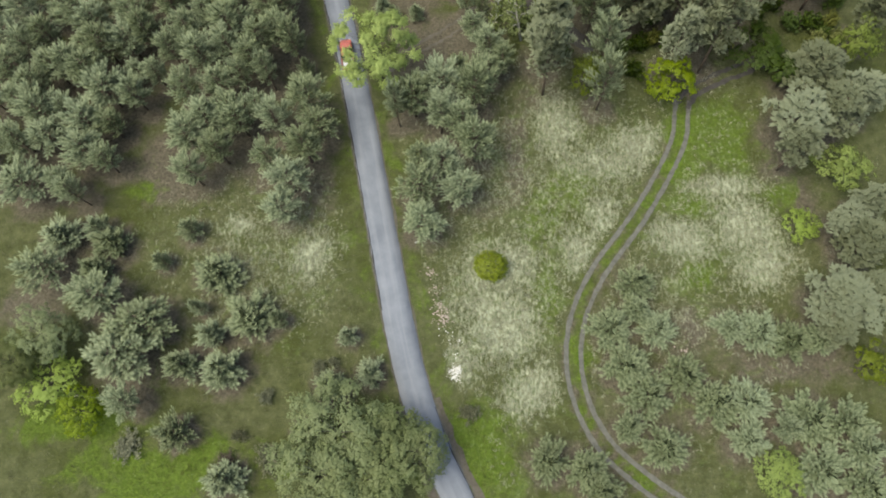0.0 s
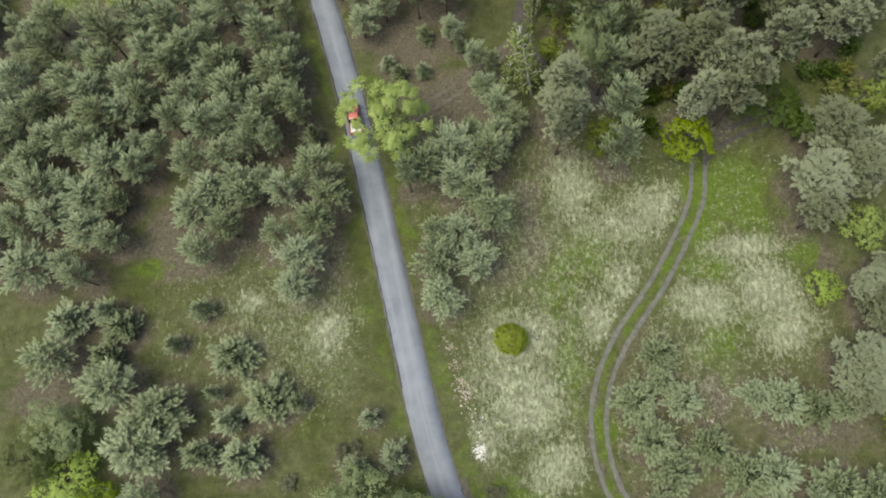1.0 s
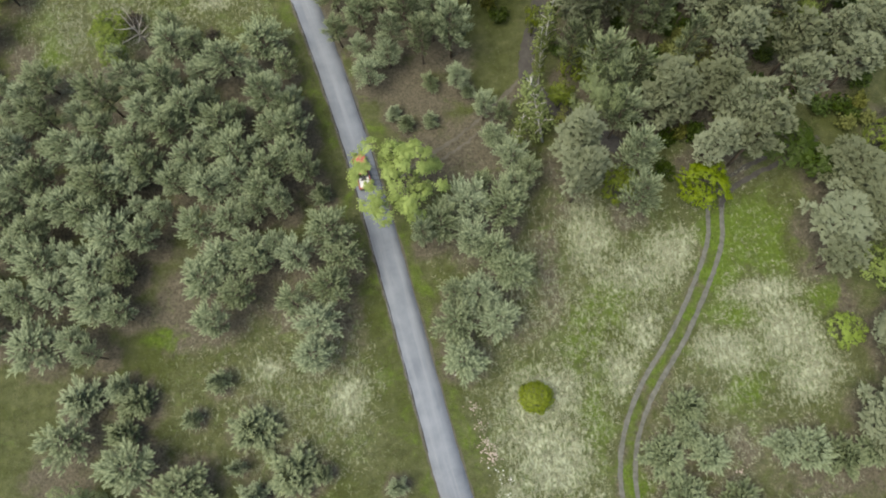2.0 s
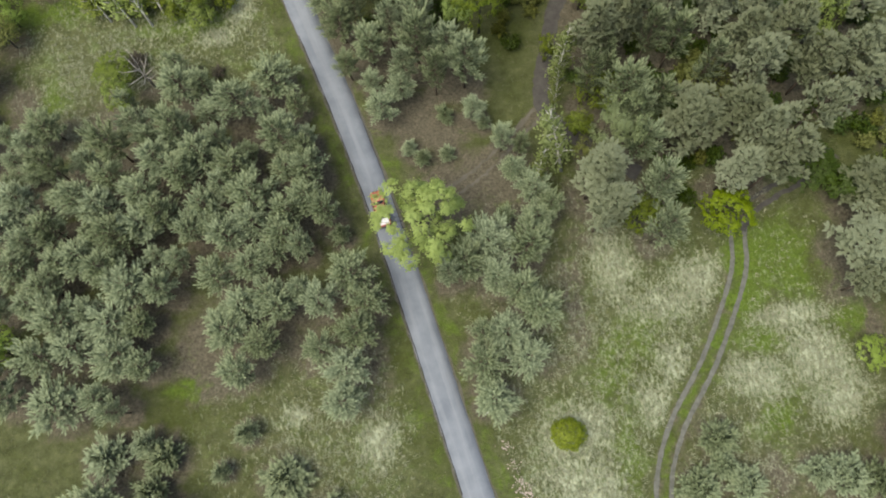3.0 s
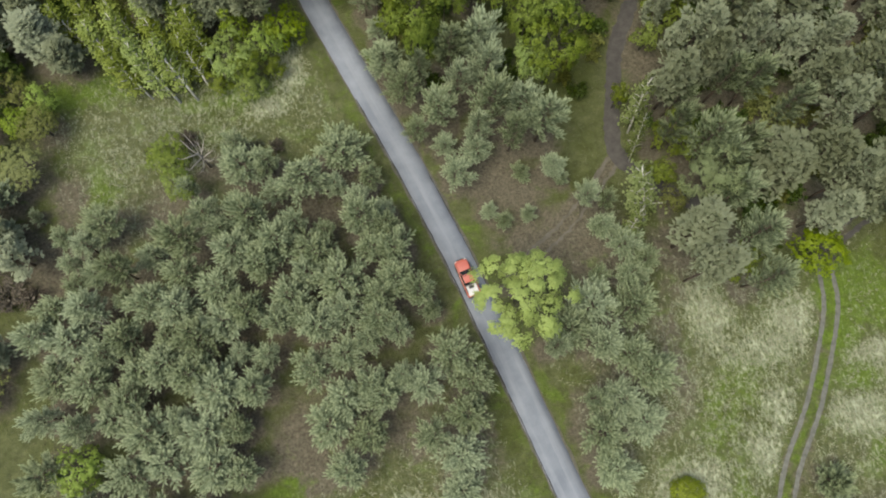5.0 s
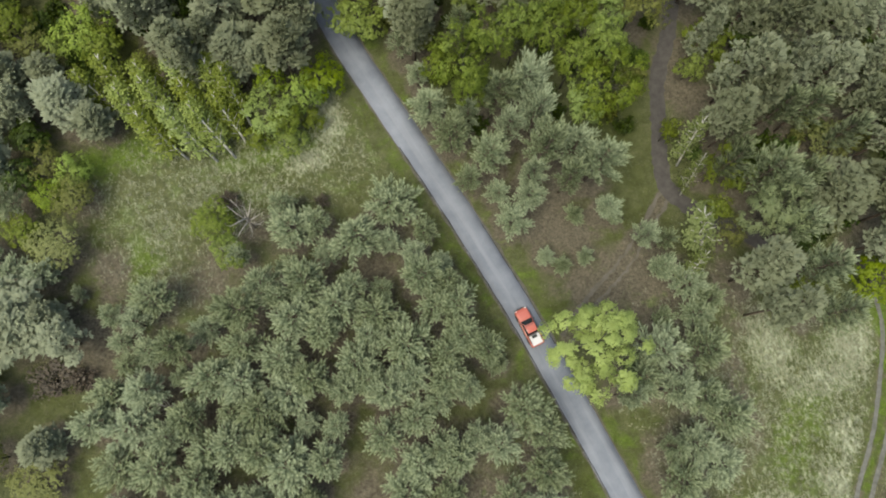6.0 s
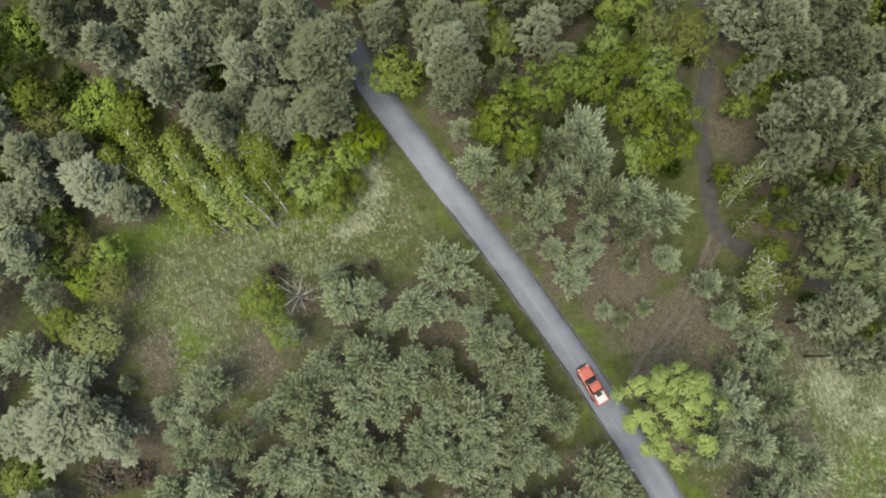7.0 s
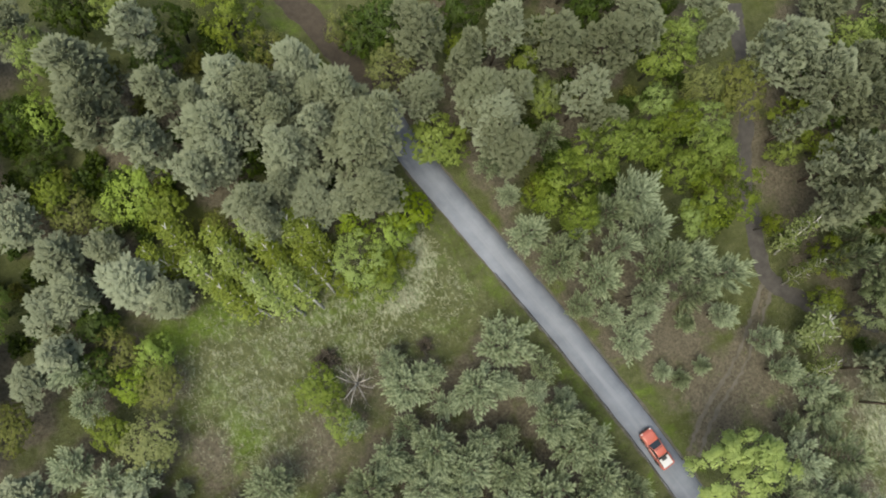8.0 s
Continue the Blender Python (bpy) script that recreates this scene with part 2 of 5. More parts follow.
def brush(s, rnd, base, along, length, needle, count, width, out, age=0.0, spread=0.40, lift=0.28):
    """A pine shoot: needles fanned round a twig, paler towards its growing end, which also paints light onto the tips.
    """
    side = (along.cross(UP) if abs(along.z) < 0.97 else Vector((1, 0, 0))).normalized()
    up = side.cross(along)
    up = up if up.z > 0 else -up
    for k in range(count):
        q = (k + rnd.random()) / count
        a = rnd.uniform(-1.0, 1.0) * 1.9
        fan = math.sin(a) * side + math.cos(a) * up * 0.8
        foot = base + along * length * q * 0.9
        way = fan * (0.75 - 0.45 * q) + along * (0.5 + 0.6 * q)
        tip = foot + way * needle * rnd.uniform(0.75, 1.25)
        wide = way.cross(UP)
        wide = (wide if wide.length > 0.2 else side).normalized() * width * rnd.uniform(0.7, 1.3)
        normal = (out * 0.50 + up * 0.50 + fan * spread + UP * lift).normalized()
        # Inner shoots stay darker: older needles, and crown shade put into the colour.
        young = max(0.0, 0.2 + 0.8 * q - age)
        s.blade(foot - wide, tip, foot + wide, normal, (young * 0.75, young, young * 0.75))


# ---- trees, each kind built once per variant and then copied ----
def young_pine(seed, bushy=1.0):
    """A young pine, 5.5 m high and 2.6 m in radius: whorls of upturned branches that end in plumes of shoots."""
    rnd = random.Random(seed)
    wood, green = Soup(), Leafage()
    tall, wide = 5.5, 2.6
    bend = Vector((rnd.uniform(-0.2, 0.2), rnd.uniform(-0.2, 0.2), 0))
    stem = [Vector((0, 0, tall * q)) + bend * math.sin(q * 3) for q in (0, 0.25, 0.5, 0.75, 0.97)]
    wood.tube(stem, [0.11, 0.09, 0.065, 0.04, 0.012], 6)
    level, turn = 0.12, rnd.random() * 6
    lobes = [(rnd.random() * 6.28, rnd.uniform(-0.30, 0.34)) for _ in range(4)]
    while level < 0.97:
        q = level
        reach = wide * (1 - q) ** 0.62 * (0.74 + 0.26 * min(1.0, q / 0.3))
        arms = 7 if q < 0.6 else 5
        for k in range(arms):
            az = turn + k * 6.283 / arms + rnd.uniform(-0.3, 0.3)
            lobe = 1.0 + sum(w * max(0.0, math.cos(az - a)) for a, w in lobes)
            long = max(0.4, reach * rnd.uniform(0.62, 1.12) * lobe)
            rise = radians(rnd.uniform(4, 22) + 38 * q)
            start = stem[0].lerp(stem[-1], q / 0.97) + bend * math.sin(q * 3)
            mid = start + aim(az, rise) * long * 0.5
            bent = aim(az + rnd.uniform(-0.2, 0.2), rise + radians(20))
            tip = mid + bent * long * 0.42
            out = aim(az, radians(25 + 45 * q))
            wood.tube([start, mid, tip], [0.03, 0.02, 0.008], 3)
            for j in range(3):
                fan = (j - 1) * 0.62 + rnd.uniform(-0.15, 0.15)
                brush(green, rnd, tip - bent * (0.22 * abs(j - 1)), aim(az + fan, rise + radians(rnd.uniform(18, 40))), 0.76 - 0.10 * abs(j - 1), 0.35, 18, 0.036, out)
            pairs = max(1, int(long * 2.1 * bushy))
            for j in range(pairs):
                w = 0.22 + 0.66 * (j + rnd.random() * 0.6) / pairs
                foot = start.lerp(mid, w / 0.55) if w < 0.55 else mid.lerp(tip, (w - 0.55) / 0.45)
                for sign in (-1, 1):
                    shoot = aim(az + sign * rnd.uniform(0.55, 0.95), rise + radians(rnd.uniform(12, 38)))
                    brush(green, rnd, foot, shoot, rnd.uniform(0.45, 0.72) * min(1.0, 0.55 + long * 0.3), 0.34, 14, 0.038, out, 0.25 if w < 0.5 else 0.05)
        level += rnd.uniform(0.095, 0.125)
        turn += 0.7
    for k in range(5):
        brush(green, rnd, stem[-1] - Vector((0, 0, 0.35)), aim(k * 1.26, radians(38)), 0.7, 0.29, 12, 0.05, aim(k * 1.26, radians(65)))
    brush(green, rnd, stem[-1] - Vector((0, 0, 0.2)), UP, 0.6, 0.25, 10, 0.05, UP)
    return wood.mesh("young_pine_trunk", PINE_BARK, True), green.mesh("young_pine_crown", PINE)


def grown_pine(seed, bushy=1.0):
    """A half-grown pine, 9 m high and 3 m in radius: a clear stem under a round, dense crown of shoot plumes."""
    rnd = random.Random(seed)
    wood, green = Soup(), Leafage()
    tall, wide = 9.0, 3.0
    bend = Vector((rnd.uniform(-0.3, 0.3), rnd.uniform(-0.3, 0.3), 0))
    spine = lambda q: Vector((0, 0, tall * q)) + bend * math.sin(q * 3)  # noqa: E731
    wood.tube([spine(q) for q in (0, 0.25, 0.5, 0.75, 0.97)], [0.16, 0.13, 0.09, 0.05, 0.015], 6)
    lobes = [(rnd.random() * 6.28, rnd.uniform(-0.30, 0.30)) for _ in range(4)]
    level, turn = 0.40, rnd.random() * 6
    while level < 0.985:
        q = level
        dome = (1 - min(1.0, max(0.0, (q - 0.50) / 0.50)) ** 2.0) ** 0.60 * min(1.0, 0.72 + 2.8 * (q - 0.40))
        arms = 7 if q < 0.85 else 5
        for k in range(arms):
            az = turn + k * 6.283 / arms + rnd.uniform(-0.3, 0.3)
            lobe = 1.0 + sum(w * max(0.0, math.cos(az - a)) for a, w in lobes)
            long = max(0.45, wide * 0.92 * dome * rnd.uniform(0.66, 1.10) * lobe)
            rise = radians(rnd.uniform(2, 20) + 45 * max(0.0, q - 0.55))
            start = spine(q)
            mid = start + aim(az, rise) * long * 0.5
            bent = aim(az + rnd.uniform(-0.2, 0.2), rise + radians(18))
            tip = mid + bent * long * 0.42
            out = aim(az, radians(10 + 75 * max(0.0, (q - 0.4) / 0.6)))
            wood.tube([start, mid, tip], [0.035, 0.022, 0.008], 3)
            for j in range(3):
                fan = (j - 1) * 0.62 + rnd.uniform(-0.15, 0.15)
                brush(green, rnd, tip - bent * (0.22 * abs(j - 1)), aim(az + fan, rise + radians(rnd.uniform(18, 45))), 0.78 - 0.10 * abs(j - 1), 0.36, 17, 0.040, out)
            pairs = max(1, int(long * 1.6 * bushy))
            for j in range(pairs):
                w = 0.30 + 0.58 * (j + rnd.random() * 0.6) / pairs
                foot = start.lerp(mid, w / 0.55) if w < 0.55 else mid.lerp(tip, (w - 0.55) / 0.45)
                for sign in (-1, 1):
                    shoot = aim(az + sign * rnd.uniform(0.5, 1.0), rise + radians(rnd.uniform(14, 45)))
                    brush(green, rnd, foot, shoot, rnd.uniform(0.5, 0.78), 0.35, 13, 0.042, out, 0.2 if w < 0.5 else 0.05)
        level += rnd.uniform(0.075, 0.10)
        turn += 0.7
    for k in range(5):
        brush(green, rnd, spine(0.97) - Vector((0, 0, 0.3)), aim(k * 1.26, radians(38)), 0.7, 0.30, 12, 0.055, aim(k * 1.26, radians(70)))
    return wood.mesh("grown_pine_trunk", PINE_BARK, True), green.mesh("grown_pine_crown", PINE)


def tall_pine(seed, open_crown=0.0, low=0.56):
    """A grown pine, 14 m high and 4 m in radius: a bare stem under a billowing crown of soft needle cushions."""
    rnd = random.Random(seed)
    wood, green = Soup(), Leafage()
    tall, wide = 14.0, 4.0
    lean = Vector((rnd.uniform(-0.5, 0.5), rnd.uniform(-0.5, 0.5), 0))
    spine = lambda q: Vector((0, 0, tall * q)) + lean * q * q  # noqa: E731
    wood.tube([spine(q) for q in (0, 0.2, 0.45, 0.7, 0.9, 0.98)], [0.24, 0.2, 0.16, 0.11, 0.05, 0.02], 7)
    lobes = [(rnd.random() * 6.28, rnd.uniform(-0.25, 0.28)) for _ in range(5)]
    limbs = 36 if low > 0.4 else 50
    wide_at = low + 0.10
    for k in range(limbs):
        q = low + (0.98 - low) * (k / (limbs - 1)) ** 0.8
        dome = max(0.1, 1 - ((q - wide_at) / (1 - wide_at)) ** 2) ** 0.58 if q > wide_at else 0.75 + 0.25 * (q - low) / 0.10
        az = k * 2.4 + rnd.uniform(-0.4, 0.4)
        long = max(0.5, wide * 0.88 * dome * rnd.uniform(0.62, 1.08) * (1 + sum(w * max(0, math.cos(az - a)) for a, w in lobes)))
        rise = radians(rnd.uniform(0, 20) + 40 * max(0, q - wide_at))
        start = spine(q)
        mid = start + aim(az, rise) * long * 0.5
        tip = mid + aim(az + rnd.uniform(-0.25, 0.25), rise + radians(14)) * long * 0.5
        wood.tube([start, mid, tip], [0.07, 0.045, 0.014], 4)
        crown_out = aim(az, radians(15 + 75 * max(0, (q - 0.5) / 0.5)))
        cushions = [(tip, rnd.uniform(0.62, 0.9))]
        if long > 1.5:
            cushions.append((mid.lerp(tip, rnd.uniform(0.1, 0.5)) + aim(az + rnd.choice((-1.5, 1.5)), 0.3) * 0.6, rnd.uniform(0.5, 0.75)))
        if long > 2.4 and rnd.random() > open_crown:
            cushions.append((start.lerp(mid, rnd.uniform(0.4, 0.9)) + aim(az + rnd.choice((-1.5, 1.5)), 0.4) * 0.5, rnd.uniform(0.45, 0.65)))
        for at, fat in cushions:
            for j in range(int(14 * fat / 0.7)):
                o = (aim(j * 2.4 + rnd.random(), math.asin(rnd.uniform(-0.35, 1.0))) + crown_out * 0.35).normalized()
                foot = at + Vector((o.x, o.y, o.z * 0.75)) * fat * rnd.uniform(0.35, 0.8)
                twig = (o + UP * rnd.uniform(0.0, 0.6)).normalized()
                brush(green, rnd, foot, twig, 0.36, 0.46, 7, 0.125, (o + crown_out * 0.4).normalized(), 0.1, 0.12, 0.75)
    return wood.mesh("tall_pine_trunk", PINE_BARK, True), green.mesh("tall_pine_crown", SILVER)


def leaf(s, rnd, at, out, size, normal=None):
    """One leaf spray: a folded, pointed blade."""
    side = (out.orthogonal().normalized() if abs(out.z) > 0.95 else Vector((-out.y, out.x, 0)).normalized())
    turn = rnd.uniform(-0.9, 0.9)
    ahead = (out.cross(side) * math.cos(turn) + side * math.sin(turn)).normalized()
    side = ahead.cross(out).normalized()
    n = normal or out
    a, b = at - ahead * size * 0.5, at + ahead * size * 0.6 - out * size * 0.15
    s.blade(a, at + side * size * 0.42 + out * size * 0.12, b, n)
    s.blade(a, b, at - side * size * 0.42 + out * size * 0.12, n)


def leafy_tree(seed, material, tall=9.0, wide=4.0, puffs=28, each=9, size=0.25, puff=(1.0, 1.6), low=0.22, bark=None, stems=1, name="broadleaf", tufts=13, clump=0.38):
    """A broadleaved tree with forking limbs that each carry a cloud of leaves."""
    rnd = random.Random(seed)
    wood, green = Soup(), Leafage()
    centre = Vector((0, 0, tall * (0.5 + low / 2)))
    half = tall * (1 - low) / 2
    for k in range(stems):
        lean = aim(k * 2.1 + rnd.random(), 0) * (0.35 * (k > 0))
        top = Vector((0, 0, tall * 0.8)) + lean * 3
        wood.tube([lean * 0.4, (lean * 0.4).lerp(top, 0.4), (lean * 0.4).lerp(top, 0.75), top], [0.2, 0.15, 0.09, 0.03], 6)
    lobes = [(aim(rnd.random() * 6.28, rnd.uniform(-0.6, 1.2)), rnd.uniform(-0.18, 0.26)) for _ in range(7)]
    for k in range(puffs):
        rise = math.asin(rnd.uniform(-0.55, 1.0))
        out = aim(k * 2.4 + rnd.uniform(-0.3, 0.3), rise)
        far = (rnd.uniform(0.08, 0.6) if k % 3 == 0 else rnd.uniform(0.6, 0.9)) * (1 + sum(w * max(0, out.dot(a)) ** 2 for a, w in lobes))
        at = centre + Vector((out.x * wide * far, out.y * wide * far, out.z * half * far))
        root = Vector((0, 0, max(tall * low, min(at.z - 0.35 * (at.xy.length), tall * 0.78))))
        wood.tube([root, root.lerp(at, 0.55) + Vector((0, 0, 0.15)), at], [0.06, 0.035, 0.012], 3)
        fat = 1.2 * rnd.uniform(*puff)
        for j in range(int(1.1 * tufts)):
            o = (aim(j * 2.4 + rnd.random(), math.asin(rnd.uniform(-0.5, 1.0))) + out * 0.55 + Vector((0, 0, 0.25))).normalized()
            tuft = at + Vector((o.x, o.y, o.z * 0.85)) * fat * rnd.uniform(0.55, 1.0)
            for i in range(each):
                d = Vector((rnd.gauss(0, 1), rnd.gauss(0, 1), rnd.gauss(0, 1))).normalized()
                face = (d * 0.5 + o + Vector((0, 0, 0.4))).normalized()
                leaf(green, rnd, tuft + (d + o * rnd.uniform(-0.4, 0.9)) * clump * rnd.uniform(0.5, 1.0), face, 1.17 * size * rnd.uniform(0.75, 1.25), (o * 0.8 + out * 0.35 + d * 0.35 + UP * 0.45).normalized())
    return wood.mesh(name + "_trunk", bark or GREY_BARK, True), green.mesh(name + "_crown", material)


def birch(seed, slant, material, sprays, drop):
    """A slim birch, 8 m high: a white stem, steep white limbs and thin yellow-green leaf sprays."""
    rnd = random.Random(seed)
    wood, green = Soup(), Leafage()
    tall, loose = 8.0, 0.40
    bend = Vector((rnd.uniform(-0.6, 0.6), rnd.uniform(-0.6, 0.6), 0))
    spine = lambda q: Vector((slant * (q - 0.5), 0, tall * q)) + bend * q * q  # noqa: E731
    wood.tube([spine(q) for q in (0, 0.25, 0.5, 0.75, 0.97)], [0.17, 0.15, 0.12, 0.09, 0.03], 6)
    for k in range(24):
        q = 0.16 + 0.80 * k / 25
        az = k * 2.4 + rnd.uniform(-0.3, 0.3)
        long = 2.7 * (1.05 - q) ** 0.6 * rnd.uniform(0.65, 1.05)
        swept = Vector((slant * 0.16, 0, 0))
        start = spine(q)
        mid = start + (aim(az, radians(42)) + swept).normalized() * long * 0.5
        tip = mid + (aim(az, radians(20)) + swept).normalized() * long * 0.5
        wood.tube([start, mid, tip], [0.08, 0.06, 0.025], 4)
        for j in range(sprays):
            w = 0.3 + 0.7 * rnd.random()
            at = (start.lerp(mid, w * 2) if w < 0.5 else mid.lerp(tip, w * 2 - 1)) + Vector((rnd.gauss(0, loose), rnd.gauss(0, loose), rnd.gauss(-drop, 0.28)))
            leaf(green, rnd, at, aim(rnd.random() * 6.28, radians(rnd.uniform(20, 80))), rnd.uniform(0.24, 0.38), (aim(az, radians(40)) + UP * 0.7 + aim(rnd.random() * 6.28, 0) * 0.3).normalized())
    return wood.mesh("birch_trunk", WHITE_BARK, True), green.mesh("birch_crown", material)


def ball_bush(seed):
    """A round, dense bush of small upright twigs, 3 m high and 2.3 m in radius."""
    rnd = random.Random(seed)
    wood, green = Soup(), Leafage()
    for k in range(9):
        wood.tube([Vector((0, 0, 0)), aim(k * 0.7, radians(60)) * 1.6 + Vector((0, 0, 0.4))], [0.05, 0.015], 4)
    for k in range(2600):
        o = aim(rnd.random() * 6.283, math.asin(rnd.uniform(-0.25, 1.0)))
        ripple = 1 + 0.16 * noise.noise(o * 2.2) + 0.14 * noise.noise(o * 6)
        at = Vector((o.x * 2.0, o.y * 2.0, 1.05 + o.z * 1.6)) * ripple
        way = (o + Vector((0, 0, 0.45))).normalized()
        way = (way + Vector((rnd.gauss(0, 0.4), rnd.gauss(0, 0.4), 0))).normalized()
        leaf(green, rnd, at * rnd.uniform(0.86, 1.12), way, rnd.uniform(0.14, 0.28), (o * 0.35 + way * 0.5 + UP * 0.4).normalized())
    return wood.mesh("round_bush_stem", GREY_BARK, True), green.mesh("round_bush_crown", BALL)


def low_shrub(seed, material=None, size=0.09, leaves=40):
    """A thin, twiggy shrub of 1.6 m with sparse grey-green leaves."""
    rnd = random.Random(seed)
    wood, green = Soup(), Leafage()
    for k in range(22):
        way = aim(k * 2.4, radians(rnd.uniform(25, 75)))
        tip = way * rnd.uniform(0.9, 1.7)
        wood.tube([Vector((0, 0, 0)), tip * 0.5 + Vector((0, 0, 0.1)), tip], [0.022, 0.014, 0.005], 3)
        for j in range(leaves):
            leaf(green, rnd, tip * rnd.uniform(0.4, 1.05) + Vector((rnd.gauss(0, 0.13), rnd.gauss(0, 0.13), rnd.gauss(0, 0.1))), aim(rnd.random() * 6.28, radians(rnd.uniform(20, 85))), size * rnd.uniform(1.0, 2.1))
    return wood.mesh("shrub_stem", GREY_BARK, True), green.mesh("shrub_crown", material or SHRUB)


def dead_tree():
    """A leafless tree: a pale stem that forks into long crooked limbs."""
    rnd = random.Random(5)
    wood = Soup()
    wood.tube([Vector((0, 0, 0)), Vector((0.1, 0, 1.6)), Vector((0.05, 0.1, 3.2)), Vector((0.2, 0.1, 4.6))], [0.17, 0.14, 0.11, 0.07], 7)
    limbs = []
    for k in range(9):
        limb = Soup()
        az, start = k * 0.74 + rnd.uniform(-0.25, 0.25), Vector((0.1, 0.05, rnd.uniform(2.6, 4.5)))
        long = rnd.uniform(1.8, 3.2)
        mid = start + aim(az, radians(rnd.uniform(18, 45))) * long * 0.5
        tip = mid + aim(az + rnd.uniform(-0.4, 0.4), radians(rnd.uniform(20, 55))) * long * 0.5
        limb.tube([start, mid, tip], [0.085, 0.055, 0.02], 5)
        for j in range(6):
            foot = start.lerp(mid, 0.5 + 0.1 * j) if j < 3 else mid.lerp(tip, 0.3 * (j - 2))
            limb.tube([foot, foot + aim(az + rnd.choice((-1, 1)) * rnd.uniform(0.5, 1.1), radians(rnd.uniform(5, 50))) * rnd.uniform(0.5, 1.2)], [0.02, 0.006], 3)
        limbs.append(limb.mesh("limb", DEAD_WOOD, True))
    return wood.mesh("dead_tree_trunk", DEAD_WOOD, True), limbs


KINDS = {
    "P": ("young_pine", [lambda s=s, b=b: young_pine(s, b) for s, b in ((11, 1.0), (12, 1.3), (13, 0.8), (14, 1.1), (15, 0.9), (16, 1.2))], 2.6, 5.5, "young bushy pine with grey-green needles in rough grass", "tree"),
    "M": ("grown_pine", [lambda s=s, b=b: grown_pine(s, b) for s, b in ((111, 1.0), (112, 1.25), (113, 0.85), (114, 1.1), (115, 0.95))], 3.0, 9.0, "dense thicket pine with pale grey-green shoots", "tree"),
    "Q": ("tall_pine", [lambda s=s, b=b, q=q: tall_pine(s, b, q) for s, b, q in ((21, 0.0, 0.42), (22, 0.3, 0.20), (23, 0.6, 0.32), (24, 0.2, 0.24), (25, 0.9, 0.44))], 4.0, 14.0, "tall pine with a silvery grey-green crown in the wood", "tree"),
    "Dg": ("broadleaf_tree", [lambda s=s: leafy_tree(s, GREEN, 12.0, 4.0, 24, 10, 0.24, (1.0, 1.6), 0.46) for s in (31, 32, 33)], 4.2, 12.0, "broadleaved tree in fresh green spring leaf", "tree"),
    "Dw": ("pale_tree", [lambda s=s: leafy_tree(s, SAGE, 9.0, 4.2, 40, 14, 0.18, (0.9, 1.5), 0.25, tufts=15, clump=0.40) for s in (35, 36)], 4.2, 9.0, "broad pale sage-green tree standing close to the road", "tree"),
    "Db": ("bright_tree", [lambda s=s: leafy_tree(s, BRIGHT, 7.0, 3.2, 24, 8, 0.22, (0.75, 1.25), 0.15, tufts=12, clump=0.31) for s in (41, 42)], 3.2, 7.0, "small broadleaved tree with bright green new leaves", "tree"),
    "Dd": ("dark_tree", [lambda s=s: leafy_tree(s, DEEP, 7.0, 3.4, 26, 8, 0.22, (0.75, 1.25), 0.12, None, 2, tufts=12, clump=0.31) for s in (51, 52)], 3.4, 7.0, "deep green broadleaved tree in the shade of pines", "tree"),
    "Dy": ("yellow_green_tree", [lambda s=s: leafy_tree(s, YELLOW, 6.0, 3.0, 26, 8, 0.20, (0.65, 1.1), 0.1, None, 2, tufts=10, clump=0.28) for s in (61, 62)], 3.0, 6.0, "low yellow-green broadleaved tree at the wood's edge", "tree"),
    "Ds": ("budding_tree", [lambda s=s: leafy_tree(s, BUDDING, 9.0, 4.0, 48, 7, 0.18, (0.7, 1.3), 0.35, tufts=10, clump=0.26) for s in (71, 72)], 4.0, 9.0, "broad tree just coming into thin olive-yellow leaf", "tree"),
    "Dl": ("roadside_tree", [lambda: leafy_tree(84, LIME, 13.0, 5.8, 50, 14, 0.21, (0.6, 1.0), 0.34, tufts=16, clump=0.40)], 5.2, 13.0, "large lime-green tree overhanging the asphalt road", "tree"),
    "B": ("birch_tree", [lambda s=s: birch(s, 3.6, PALE_BIRCH, 40, 0.60) for s in (91, 92, 93)], 2.6, 8.0, "slim white-stemmed birch with thin yellow-green leaves", "tree"),
    "L": ("leaning_birch", [lambda s=s: birch(s, 6.0, BIRCH, 70, 0.22) for s in (101, 102, 103)], 2.6, 8.0, "leaning white-stemmed birch with feathery yellow-green leaves", "tree"),
    "K": ("round_bush", [lambda: ball_bush(3)], 2.2, 2.8, "round dense bright green bush in pale dry grass", "bush"),
    "S": ("low_shrub", [lambda s=s: low_shrub(s) for s in (95, 96)], 1.6, 1.7, "low twiggy grey-green shrub in the meadow", "shrub"),
    "U": ("undergrowth_bush", [lambda s=s, m=m: low_shrub(s, m, 0.20, 20) for s, m in ((98, DEEP), (99, DEEP), (100, BUDDING))], 1.6, 1.7, "low dark green undergrowth bush beneath the trees", "shrub"),
    "N": ("bare_shrub", [lambda: low_shrub(97, BROWN)], 1.6, 1.7, "leafless brown thorny shrub in rough grass", "shrub"),
    "X": ("dead_tree", [dead_tree], 2.6, 6.0, "leafless dead tree with pale forked limbs", "tree"),
}
GROUPS = {"U": "undergrowth bushes", "P": "young pines", "M": "thicket pines", "Q": "tall pines", "B": "birches", "L": "birches", "S": "meadow shrubs"}
made_kinds, planted, pick = {}, [], random.Random(7)


